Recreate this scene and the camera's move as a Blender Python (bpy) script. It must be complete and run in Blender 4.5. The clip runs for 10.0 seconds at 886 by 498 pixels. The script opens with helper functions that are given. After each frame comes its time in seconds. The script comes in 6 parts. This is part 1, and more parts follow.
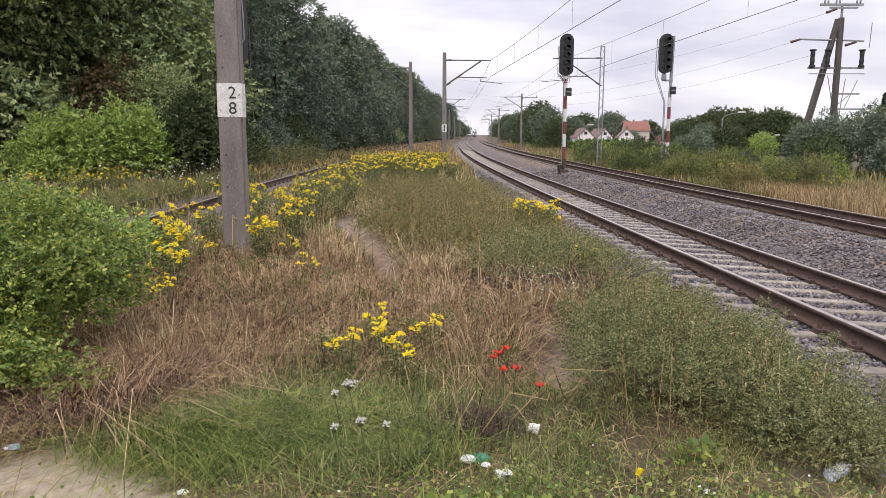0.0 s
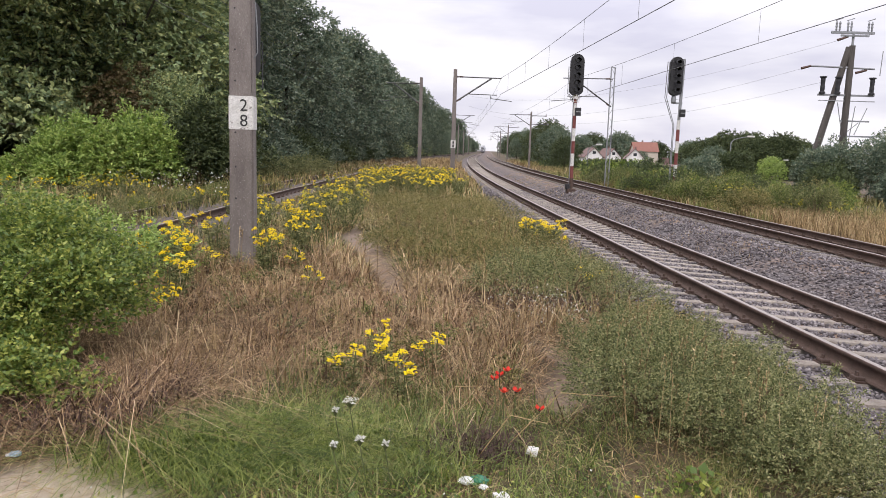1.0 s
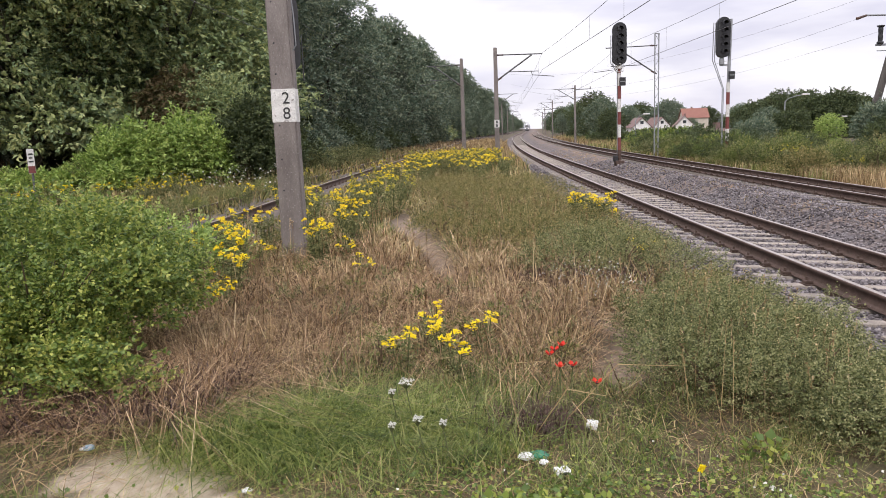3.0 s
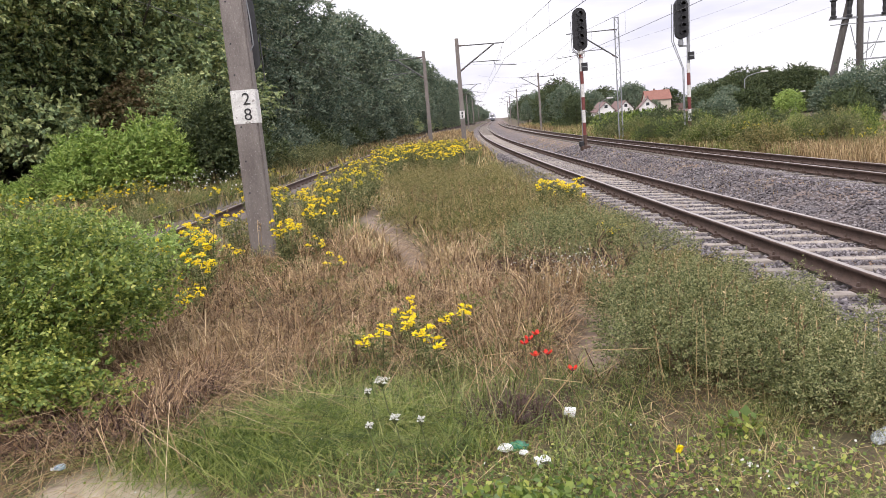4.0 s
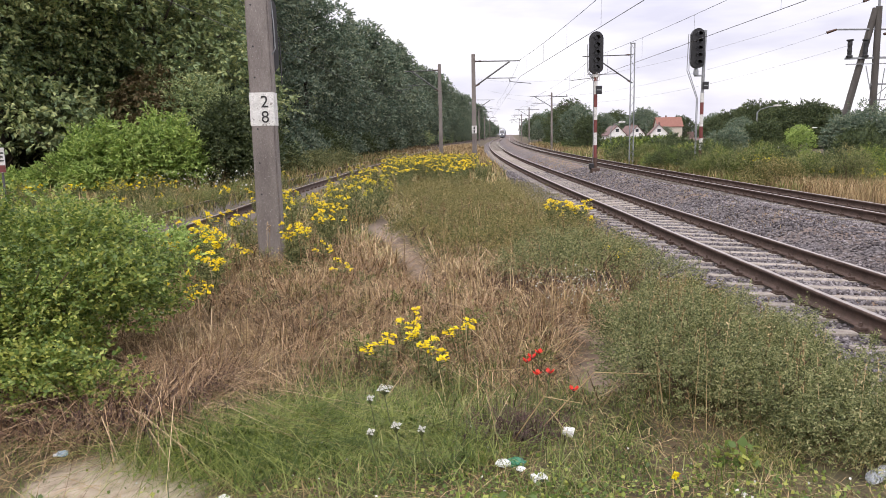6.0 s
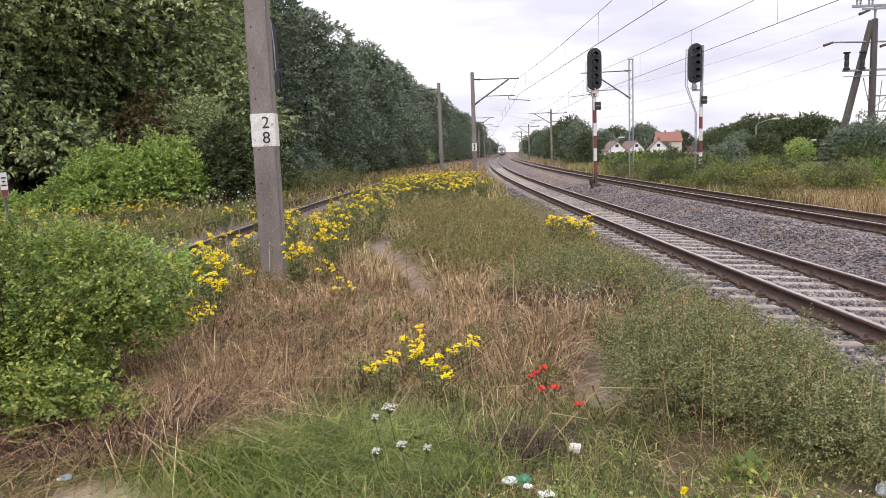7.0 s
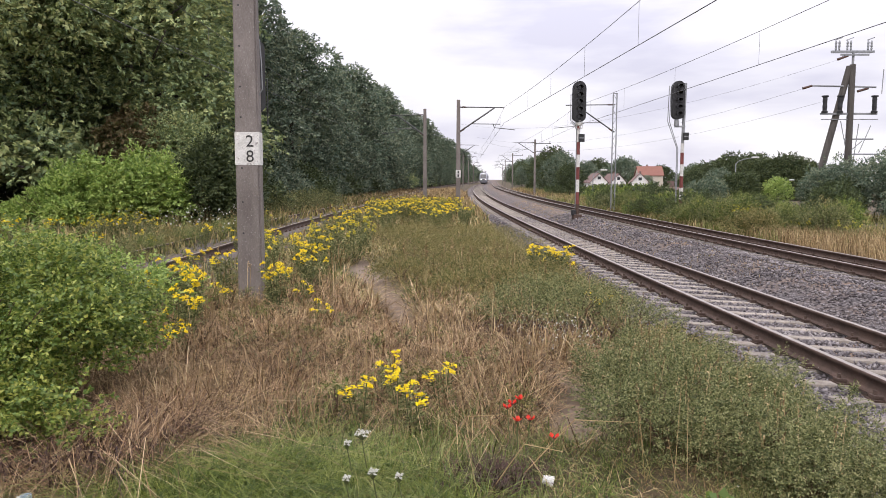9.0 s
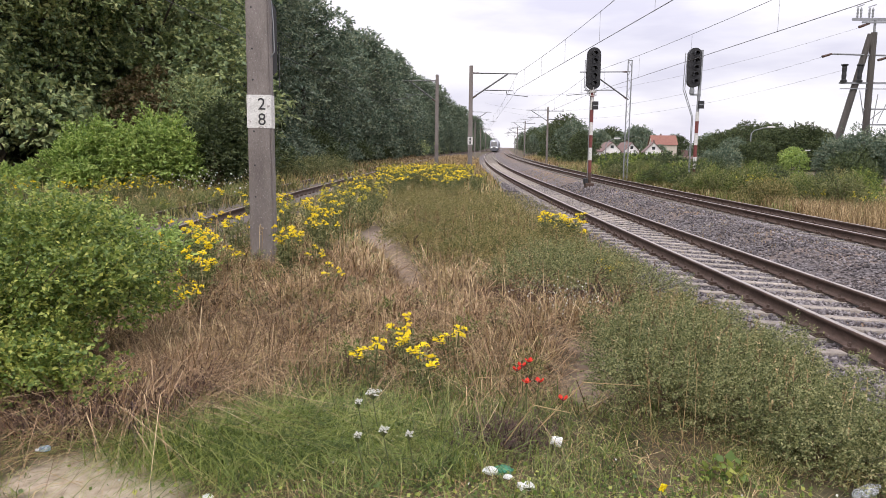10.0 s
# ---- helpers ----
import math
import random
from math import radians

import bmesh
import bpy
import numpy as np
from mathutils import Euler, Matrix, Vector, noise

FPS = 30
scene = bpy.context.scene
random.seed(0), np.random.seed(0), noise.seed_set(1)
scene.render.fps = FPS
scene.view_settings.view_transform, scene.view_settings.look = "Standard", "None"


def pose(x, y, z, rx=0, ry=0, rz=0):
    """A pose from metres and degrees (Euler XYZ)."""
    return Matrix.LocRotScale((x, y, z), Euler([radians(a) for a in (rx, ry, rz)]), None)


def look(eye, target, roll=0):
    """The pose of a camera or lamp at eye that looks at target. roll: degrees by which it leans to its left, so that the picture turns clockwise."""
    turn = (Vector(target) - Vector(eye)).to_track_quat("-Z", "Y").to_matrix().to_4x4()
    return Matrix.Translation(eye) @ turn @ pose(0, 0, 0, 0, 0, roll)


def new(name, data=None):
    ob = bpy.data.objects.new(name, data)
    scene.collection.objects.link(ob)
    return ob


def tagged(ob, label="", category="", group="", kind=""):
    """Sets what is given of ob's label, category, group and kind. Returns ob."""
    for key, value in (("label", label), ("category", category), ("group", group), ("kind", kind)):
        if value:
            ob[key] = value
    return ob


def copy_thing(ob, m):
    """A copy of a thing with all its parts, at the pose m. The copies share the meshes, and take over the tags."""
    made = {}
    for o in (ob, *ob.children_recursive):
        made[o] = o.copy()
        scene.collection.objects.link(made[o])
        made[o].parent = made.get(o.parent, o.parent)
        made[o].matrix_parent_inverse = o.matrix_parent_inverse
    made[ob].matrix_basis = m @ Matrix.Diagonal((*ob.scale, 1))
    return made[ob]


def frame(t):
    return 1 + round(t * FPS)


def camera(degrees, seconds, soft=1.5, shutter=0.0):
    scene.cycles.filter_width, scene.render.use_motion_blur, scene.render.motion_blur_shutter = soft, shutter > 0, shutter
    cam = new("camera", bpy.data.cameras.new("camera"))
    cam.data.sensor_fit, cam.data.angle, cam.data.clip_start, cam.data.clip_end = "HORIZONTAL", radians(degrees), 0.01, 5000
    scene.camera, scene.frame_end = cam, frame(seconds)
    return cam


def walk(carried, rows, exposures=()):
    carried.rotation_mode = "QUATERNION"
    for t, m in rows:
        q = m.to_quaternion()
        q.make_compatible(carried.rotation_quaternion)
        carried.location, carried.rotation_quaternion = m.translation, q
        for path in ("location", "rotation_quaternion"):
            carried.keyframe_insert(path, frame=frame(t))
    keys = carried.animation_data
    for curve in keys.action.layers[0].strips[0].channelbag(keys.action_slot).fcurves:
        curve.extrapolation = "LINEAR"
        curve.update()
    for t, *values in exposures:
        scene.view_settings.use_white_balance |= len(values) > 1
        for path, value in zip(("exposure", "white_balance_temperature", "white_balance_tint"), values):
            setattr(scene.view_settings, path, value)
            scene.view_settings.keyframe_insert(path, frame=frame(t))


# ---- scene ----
# camera: held by hand at one spot beside the tracks
cam = camera(62.4, 10.0, soft=0.55)
ROWS = [
    (0.0, -0.000, 0.001, 1.723, 0.25, -8.97, -0.13),
    (0.2, 0.012, 0.005, 1.726, 0.08, -9.66, 2.70),
    (0.3, 0.019, 0.006, 1.727, 0.07, -9.61, 1.28),
    (0.5, 0.031, 0.010, 1.730, -1.32, -9.18, 0.74),
    (0.7, 0.021, -0.004, 1.742, -0.77, -7.95, 2.00),
    (0.8, 0.015, -0.010, 1.749, -0.00, -7.99, 1.23),
    (1.0, 0.005, -0.024, 1.761, 0.93, -7.83, -1.77),
    (1.2, 0.009, -0.008, 1.753, -0.15, -7.01, 0.56),
    (1.3, 0.012, -0.001, 1.749, 0.63, -7.07, 0.86),
    (1.5, 0.016, 0.015, 1.741, 0.11, -7.75, 1.27),
    (1.7, 0.004, 0.001, 1.729, -0.00, -6.21, 1.30),
    (1.8, -0.003, -0.006, 1.724, -0.03, -6.20, 0.71),
    (2.0, -0.015, -0.020, 1.712, 0.59, -7.56, -0.04),
    (2.2, -0.016, -0.006, 1.713, 2.48, -9.06, -1.87),
    (2.3, -0.017, 0.001, 1.713, 3.33, -9.46, -1.77),
    (2.5, -0.018, 0.015, 1.714, 4.76, -9.47, -0.59),
    (2.6, -0.004, 0.005, 1.721, 5.59, -8.64, 1.14),
    (2.7, 0.009, -0.005, 1.728, 5.11, -8.76, 1.79),
    (3.8, 0.039, 0.027, 1.735, 3.07, -9.70, 2.21),
    (4.0, 0.045, 0.033, 1.736, 1.74, -9.89, 4.88),
    (4.2, 0.033, 0.013, 1.725, 3.13, -9.24, 4.06),
    (4.3, 0.027, 0.002, 1.720, 3.98, -9.00, 3.48),
    (4.5, 0.015, -0.018, 1.709, 4.77, -10.63, 2.75),
    (4.7, 0.017, -0.014, 1.729, 4.79, -12.09, 2.21),
    (4.8, 0.019, -0.013, 1.739, 4.72, -11.90, 1.95),
    (5.0, 0.021, -0.009, 1.759, 2.63, -8.42, 1.41),
    (5.2, 0.020, -0.018, 1.750, 2.78, -6.40, 2.88),
    (5.3, 0.019, -0.023, 1.745, 2.92, -5.72, 3.28),
    (5.5, 0.018, -0.032, 1.736, 2.06, -5.15, 1.94),
    (5.7, 0.012, -0.030, 1.743, 2.98, -7.53, 1.43),
    (5.8, 0.010, -0.030, 1.747, 2.28, -9.46, 1.96),
    (6.0, 0.004, -0.028, 1.754, 2.58, -8.86, 1.27),
    (6.2, 0.000, -0.035, 1.757, 2.33, -7.08, 1.65),
    (7.3, 0.000, -0.025, 1.743, 2.56, -7.70, 2.27),
    (7.5, 0.000, -0.023, 1.740, 2.35, -7.80, 2.44),
    (7.7, -0.000, -0.025, 1.742, 2.39, -7.75, 2.67),
    (7.8, -0.001, -0.026, 1.743, 2.83, -7.52, 3.21),
    (8.0, -0.001, -0.028, 1.745, 3.62, -7.25, 2.44),
    (8.2, -0.006, -0.026, 1.739, 2.80, -6.74, 0.66),
    (8.3, -0.008, -0.025, 1.735, 1.42, -6.55, 0.10),
    (8.5, -0.013, -0.023, 1.729, 0.83, -7.02, 0.23),
    (8.7, -0.007, -0.019, 1.739, 0.98, -6.99, 0.07),
    (8.8, -0.003, -0.018, 1.743, 0.95, -6.68, -0.09),
    (9.0, 0.003, -0.014, 1.753, 1.34, -5.51, -0.08),
    (9.2, -0.007, -0.015, 1.744, 1.80, -5.62, 0.47),
    (9.3, -0.011, -0.016, 1.739, 2.61, -6.46, 0.46),
    (9.5, -0.021, -0.017, 1.730, 3.79, -7.04, -0.49),
    (9.7, -0.014, -0.020, 1.727, 3.60, -7.75, 0.01),
    (9.8, -0.010, -0.021, 1.725, 3.12, -8.16, -0.19),
    (10.0, -0.003, -0.024, 1.722, 2.24, -8.03, -0.60),
]
walk(cam, [(t, pose(x, y, z, 90 + pitch, roll, yaw)) for t, x, y, z, yaw, pitch, roll in ROWS],
     [(t, stops, 6500, 15) for t, stops in ((0.0, 0.14), (2.7, 0.24), (4.0, 0.42), (4.5, 0.56), (5.0, 0.52), (5.5, 0.3), (6.0, 0.32), (7.5, 0.28), (9.0, 0.22), (10.0, 0.26))])

# ---- daylight: high overcast, bright cloud deck ----
world = bpy.data.worlds.new("overcast_sky")
scene.world = world
world.use_nodes = True
wn, wl = world.node_tree.nodes, world.node_tree.links
wn.clear()
w_out = wn.new("ShaderNodeOutputWorld")
w_bg = wn.new("ShaderNodeBackground")
w_sky = wn.new("ShaderNodeTexSky")
w_sky.sky_type, w_sky.sun_disc = "NISHITA", False
w_sky.sun_elevation, w_sky.sun_rotation = radians(48), radians(200)
w_co = wn.new("ShaderNodeTexCoord")
w_map = wn.new("ShaderNodeMapping")
w_map.inputs["Scale"].default_value = (1.3, 1.3, 5.5)
w_noise = wn.new("ShaderNodeTexNoise")
w_noise.inputs["Scale"].default_value, w_noise.inputs["Detail"].default_value = 2.3, 6
w_ramp = wn.new("ShaderNodeValToRGB")
w_ramp.color_ramp.elements[0].position, w_ramp.color_ramp.elements[1].position = 0.36, 0.60
w_ramp.color_ramp.elements[0].color = (6.3, 6.3, 7.3, 1)
w_ramp.color_ramp.elements[1].color = (9.3, 9.3, 9.5, 1)
w_mix = wn.new("ShaderNodeMix")
w_mix.data_type = "RGBA"
w_mix.inputs["Factor"].default_value = 0.93
wl.new(w_co.outputs["Generated"], w_map.inputs["Vector"])
wl.new(w_map.outputs["Vector"], w_noise.inputs["Vector"])
wl.new(w_noise.outputs["Fac"], w_ramp.inputs["Fac"])
wl.new(w_sky.outputs["Color"], w_mix.inputs["A"])
wl.new(w_ramp.outputs["Color"], w_mix.inputs["B"])
# the cloud deck is brighter towards the zenith
w_sep = wn.new("ShaderNodeSeparateXYZ")
w_zen = wn.new("ShaderNodeMapRange")
w_zen.inputs["From Min"].default_value, w_zen.inputs["From Max"].default_value = 0.12, 0.8
w_zen.inputs["To Min"].default_value, w_zen.inputs["To Max"].default_value = 0.95, 2.0
w_mul = wn.new("ShaderNodeVectorMath")
w_mul.operation = "SCALE"
wl.new(w_co.outputs["Generated"], w_sep.inputs["Vector"])
wl.new(w_sep.outputs["Z"], w_zen.inputs["Value"])
wl.new(w_mix.outputs["Result"], w_mul.inputs[0])
wl.new(w_zen.outputs["Result"], w_mul.inputs["Scale"])
wl.new(w_mul.outputs["Vector"], w_bg.inputs["Color"])
w_bg.inputs["Strength"].default_value = 0.108
wl.new(w_bg.outputs["Background"], w_out.inputs["Surface"])
sun = new("sun", bpy.data.lights.new("sun", "SUN"))
sun.data.energy, sun.data.angle, sun.data.color = 1.5, radians(25), (1.0, 0.96, 0.9)
sun.matrix_world = look((0, 0, 50), (math.sin(radians(200)) * -30, math.cos(radians(200)) * -30, 50 - 33))


# ---- small tools ----
def mesh_np(name, verts, faces):
    """A mesh from arrays of vertices and of faces with equal corner counts."""
    verts, faces = np.asarray(verts, np.float32), np.asarray(faces, np.int32)
    me = bpy.data.meshes.new(name)
    me.vertices.add(len(verts))
    me.vertices.foreach_set("co", verts.ravel())
    me.loops.add(faces.size)
    me.loops.foreach_set("vertex_index", faces.ravel())
    me.polygons.add(len(faces))
    me.polygons.foreach_set("loop_start", np.arange(len(faces), dtype=np.int32) * faces.shape[1])
    me.update(calc_edges=True)
    return me


def link(name, me, material, parent=None, label="", smooth=False):
    if material is not None and not me.materials:
        me.materials.append(material)
    if smooth:
        me.polygons.foreach_set("use_smooth", [True] * len(me.polygons))
    ob = new(name, me)
    ob.parent = parent
    if label:
        tagged(ob, label)
    return ob


def part(name, bm, material, parent=None, label="", smooth=False):
    me = bpy.data.meshes.new(name)
    bm.normal_update()
    bm.to_mesh(me)
    bm.free()
    return link(name, me, material, parent, label, smooth)


def thing(name, x, y, z, label, category, group="", rz=0, kind=""):
    ob = new(name)
    ob.empty_display_size = 0.2
    ob.matrix_basis = pose(x, y, z, 0, 0, rz)
    return tagged(ob, label, category, group, kind)


def add_box(bm, x0, y0, z0, x1, y1, z1, bevel=0.0, taper=1.0):
    m = Matrix.Translation(((x0 + x1) / 2, (y0 + y1) / 2, (z0 + z1) / 2)) @ Matrix.Diagonal((x1 - x0, y1 - y0, z1 - z0, 1))
    r = bmesh.ops.create_cube(bm, size=1, matrix=m)
    vs = r["verts"]
    if taper != 1.0:
        cx, cy = (x0 + x1) / 2, (y0 + y1) / 2
        for v in vs:
            if v.co.z > (z0 + z1) / 2:
                v.co.x, v.co.y = cx + (v.co.x - cx) * taper, cy + (v.co.y - cy) * taper
    if bevel:
        es = {e for v in vs for e in v.link_edges}
        bmesh.ops.bevel(bm, geom=list(es), offset=bevel, segments=2, affect="EDGES", profile=0.6)
    return bm


def box(*a, **k):
    return add_box(bmesh.new(), *a, **k)


def add_rod(bm, a, b, r0, r1=None, seg=8):
    """A round bar from a to b."""
    a, b = Vector(a), Vector(b)
    d = b - a
    m = Matrix.Translation((a + b) / 2) @ d.to_track_quat("Z", "Y").to_matrix().to_4x4()
    bmesh.ops.create_cone(bm, cap_ends=True, segments=seg, radius1=r0, radius2=r0 if r1 is None else r1, depth=d.length, matrix=m)
    return bm


def rod(*a, **k):
    return add_rod(bmesh.new(), *a, **k)


def add_lathe(bm, profile, seg=12, at=(0, 0, 0)):
    rings = []
    for r, z in profile:
        rings.append([bm.verts.new((at[0] + r * math.cos(2 * math.pi * i / seg), at[1] + r * math.sin(2 * math.pi * i / seg), at[2] + z)) for i in range(seg)])
    for p, q in zip(rings, rings[1:]):
        for i in range(seg):
            bm.faces.new((p[i], p[(i + 1) % seg], q[(i + 1) % seg], q[i]))
    bm.faces.new(rings[0][::-1])
    bm.faces.new(rings[-1])
    return bm


# ---- materials ----
def nodes_of(name):
    mat = bpy.data.materials.new(name)
    mat.use_nodes = True
    nt = mat.node_tree
    return mat, nt.nodes, nt.links, nt.nodes["Principled BSDF"]


def ramp_node(N, stops):
    r = N.new("ShaderNodeValToRGB")
    el = r.color_ramp.elements
    while len(el) < len(stops):
        el.new(0.5)
    for e, (p, c) in zip(el, stops):
        e.position, e.color = p, (*c, 1)
    return r


def mix_node(N, L, kind, fac, a, b):
    m = N.new("ShaderNodeMix")
    m.data_type, m.blend_type = "RGBA", kind
    if isinstance(fac, (int, float)):
        m.inputs["Factor"].default_value = fac
    else:
        L.new(fac, m.inputs["Factor"])
    for key, v in (("A", a), ("B", b)):
        if isinstance(v, tuple):
            m.inputs[key].default_value = (*v, 1)
        else:
            L.new(v, m.inputs[key])
    return m.outputs["Result"]


def noise_node(N, L, scale, detail=5, rough=0.6, co="Object", stretch=None):
    c = N.new("ShaderNodeTexCoord")
    n = N.new("ShaderNodeTexNoise")
    n.inputs["Scale"].default_value, n.inputs["Detail"].default_value, n.inputs["Roughness"].default_value = scale, detail, rough
    out = c.outputs[co]
    if stretch:
        m = N.new("ShaderNodeMapping")
        m.inputs["Scale"].default_value = stretch
        L.new(out, m.inputs["Vector"])
        out = m.outputs["Vector"]
    L.new(out, n.inputs["Vector"])
    return n.outputs["Fac"]


def solid(name, c1, c2, scale=6.0, rough=0.7, metal=0.0, bump=0.3, fine=60.0, spots=None, stretch=None, vary=0.0):
    """A hard surface: two tones in large patches, fine grain, relief, and optional dark or light spots."""
    mat, N, L, B = nodes_of(name)
    big = noise_node(N, L, scale, 6, 0.65, stretch=stretch)
    small = noise_node(N, L, fine, 3, 0.7, stretch=stretch)
    col = ramp_node(N, ((0.32, c1), (0.68, c2)))
    L.new(big, col.inputs["Fac"])
    grain = ramp_node(N, ((0.3, (0.72, 0.72, 0.72)), (0.7, (1.18, 1.18, 1.18))))
    L.new(small, grain.inputs["Fac"])
    out = mix_node(N, L, "MULTIPLY", 0.8, col.outputs["Color"], grain.outputs["Color"])
    if spots:
        s_scale, s_col, s_lo, s_hi = spots
        sp = ramp_node(N, ((s_lo, (0, 0, 0)), (s_hi, (1, 1, 1))))
        L.new(noise_node(N, L, s_scale, 4, 0.6), sp.inputs["Fac"])
        out = mix_node(N, L, "MIX", sp.outputs["Color"], out, s_col)
    if vary:
        oi = N.new("ShaderNodeObjectInfo")
        vr = ramp_node(N, ((0.0, (1 - vary,) * 3), (1.0, (1 + vary,) * 3)))
        L.new(oi.outputs["Random"], vr.inputs["Fac"])
        out = mix_node(N, L, "MULTIPLY", 1.0, out, vr.outputs["Color"])
    L.new(out, B.inputs["Base Color"])
    B.inputs["Roughness"].default_value, B.inputs["Metallic"].default_value = rough, metal
    if bump:
        b = N.new("ShaderNodeBump")
        b.inputs["Strength"].default_value, b.inputs["Distance"].default_value = bump, 0.01
        L.new(small, b.inputs["Height"])
        L.new(b.outputs["Normal"], B.inputs["Normal"])
    return mat


def leafy(name, tones, patch=0.5, rough=0.55, through_light=0.3, gloss=0.35):
    """Blades, leaves and petals: the tone differs from piece to piece and from patch to patch, light passes through."""
    mat, N, L, B = nodes_of(name)
    g = N.new("ShaderNodeNewGeometry")
    col = ramp_node(N, [(i / max(1, len(tones) - 1), c) for i, c in enumerate(tones)])
    n = noise_node(N, L, patch, 3, 0.6)
    m = N.new("ShaderNodeMath")
    m.operation = "MULTIPLY_ADD"
    L.new(g.outputs["Random Per Island"], m.inputs[0])
    m.inputs[1].default_value = 0.86
    s = N.new("ShaderNodeMath")
    s.operation = "MULTIPLY_ADD"
    L.new(n, s.inputs[0])
    s.inputs[1].default_value, s.inputs[2].default_value = 0.9, -0.38
    L.new(s.outputs[0], m.inputs[2])
    L.new(m.outputs[0], col.inputs["Fac"])
    L.new(col.outputs["Color"], B.inputs["Base Color"])
    B.inputs["Roughness"].default_value = rough
    B.inputs["Specular IOR Level"].default_value = gloss
    if through_light:
        tr = N.new("ShaderNodeBsdfTranslucent")
        L.new(col.outputs["Color"], tr.inputs["Color"])
        ms = N.new("ShaderNodeMixShader")
        ms.inputs["Fac"].default_value = through_light
        L.new(B.outputs["BSDF"], ms.inputs[1])
        L.new(tr.outputs["BSDF"], ms.inputs[2])
        L.new(ms.outputs["Shader"], N["Material Output"].inputs["Surface"])
    return mat


CONCRETE = solid("weathered_concrete", (0.125, 0.105, 0.096), (0.235, 0.206, 0.188), 3.0, 0.85, bump=0.5, fine=90, spots=(42, (0.28, 0.265, 0.245), 0.6, 0.67), stretch=(1, 1, 0.35))
SLEEPER = solid("dusty_concrete", (0.17, 0.144, 0.12), (0.36, 0.318, 0.27), 5.0, 0.9, bump=0.5, fine=120, spots=(9, (0.16, 0.11, 0.08), 0.6, 0.75), vary=0.18)
RUST = solid("rusty_steel", (0.06, 0.038, 0.029), (0.11, 0.07, 0.053), 8.0, 0.8, 0.15, 0.4, 160)
RAIL_TOP = solid("worn_rail_head", (0.30, 0.25, 0.22), (0.42, 0.37, 0.33), 4.0, 0.38, 0.75, 0.1, 90)
STEEL = solid("grey_steel", (0.22, 0.23, 0.24), (0.33, 0.34, 0.35), 5.0, 0.6, 0.35, 0.2, 80)
DARK_STEEL = solid("dark_steel", (0.07, 0.07, 0.07), (0.12, 0.12, 0.12), 6.0, 0.6, 0.3, 0.2, 80)
BLACK = solid("matt_black_paint", (0.012, 0.012, 0.013), (0.022, 0.022, 0.024), 6.0, 0.55, 0, 0.1, 60)
LENS = solid("dark_lens_glass", (0.02, 0.02, 0.022), (0.03, 0.03, 0.035), 6.0, 0.12, 0, 0, 60)
WHITE_PAINT = solid("weathered_white_paint", (0.52, 0.51, 0.48), (0.72, 0.71, 0.68), 7.0, 0.7, 0, 0.3, 70, spots=(26, (0.27, 0.25, 0.23), 0.58, 0.66))
RED_PAINT = solid("faded_red_paint", (0.13, 0.03, 0.026), (0.2, 0.052, 0.044), 6.0, 0.6, 0, 0.2, 60)
INK = solid("black_stencil_paint", (0.02, 0.02, 0.02), (0.04, 0.04, 0.04), 9.0, 0.7, 0, 0.1, 60)
INSULATOR = solid("brown_porcelain", (0.06, 0.03, 0.022), (0.09, 0.045, 0.03), 9.0, 0.25, 0, 0, 60)
WOOD_POLE = solid("dark_tarred_wood", (0.055, 0.048, 0.042), (0.10, 0.09, 0.08), 4.0, 0.85, 0, 0.5, 60, stretch=(1, 1, 0.15))
CABLE = solid("aged_copper_wire", (0.09, 0.09, 0.09), (0.15, 0.15, 0.15), 3.0, 0.6, 0.4, 0, 30)


# ---- plan of the tracks: x of a centre line at distance y ----
YS = np.arange(-60.0, 1200.0, 1.0)
SLOPE = np.interp(YS, [-60, 6, 75, 200, 1200], [-0.066, -0.061, 0.0, 0.046, 0.046])
XC = np.cumsum(SLOPE)
XC = XC - np.interp(75, YS, XC) + 2.45


def near_x(y):
    return np.interp(y, YS, XC)


def far_x(y):
    return np.interp(y, YS, XC) + 4.25


def side_x(y):
    return np.interp(y, YS, XC) + np.interp(y, [-60, 8, 25, 52, 113, 260], [-11.0, -10.6, -10.15, -9.0, -8.0, -4.4])


def wob(x, y, f, seed):
    return noise.noise((x * f + seed, y * f - seed, seed * 0.7))


def ease(v, a, b):
    t = min(1.0, max(0.0, (v - a) / (b - a)))
    return t * t * (3 - 2 * t)


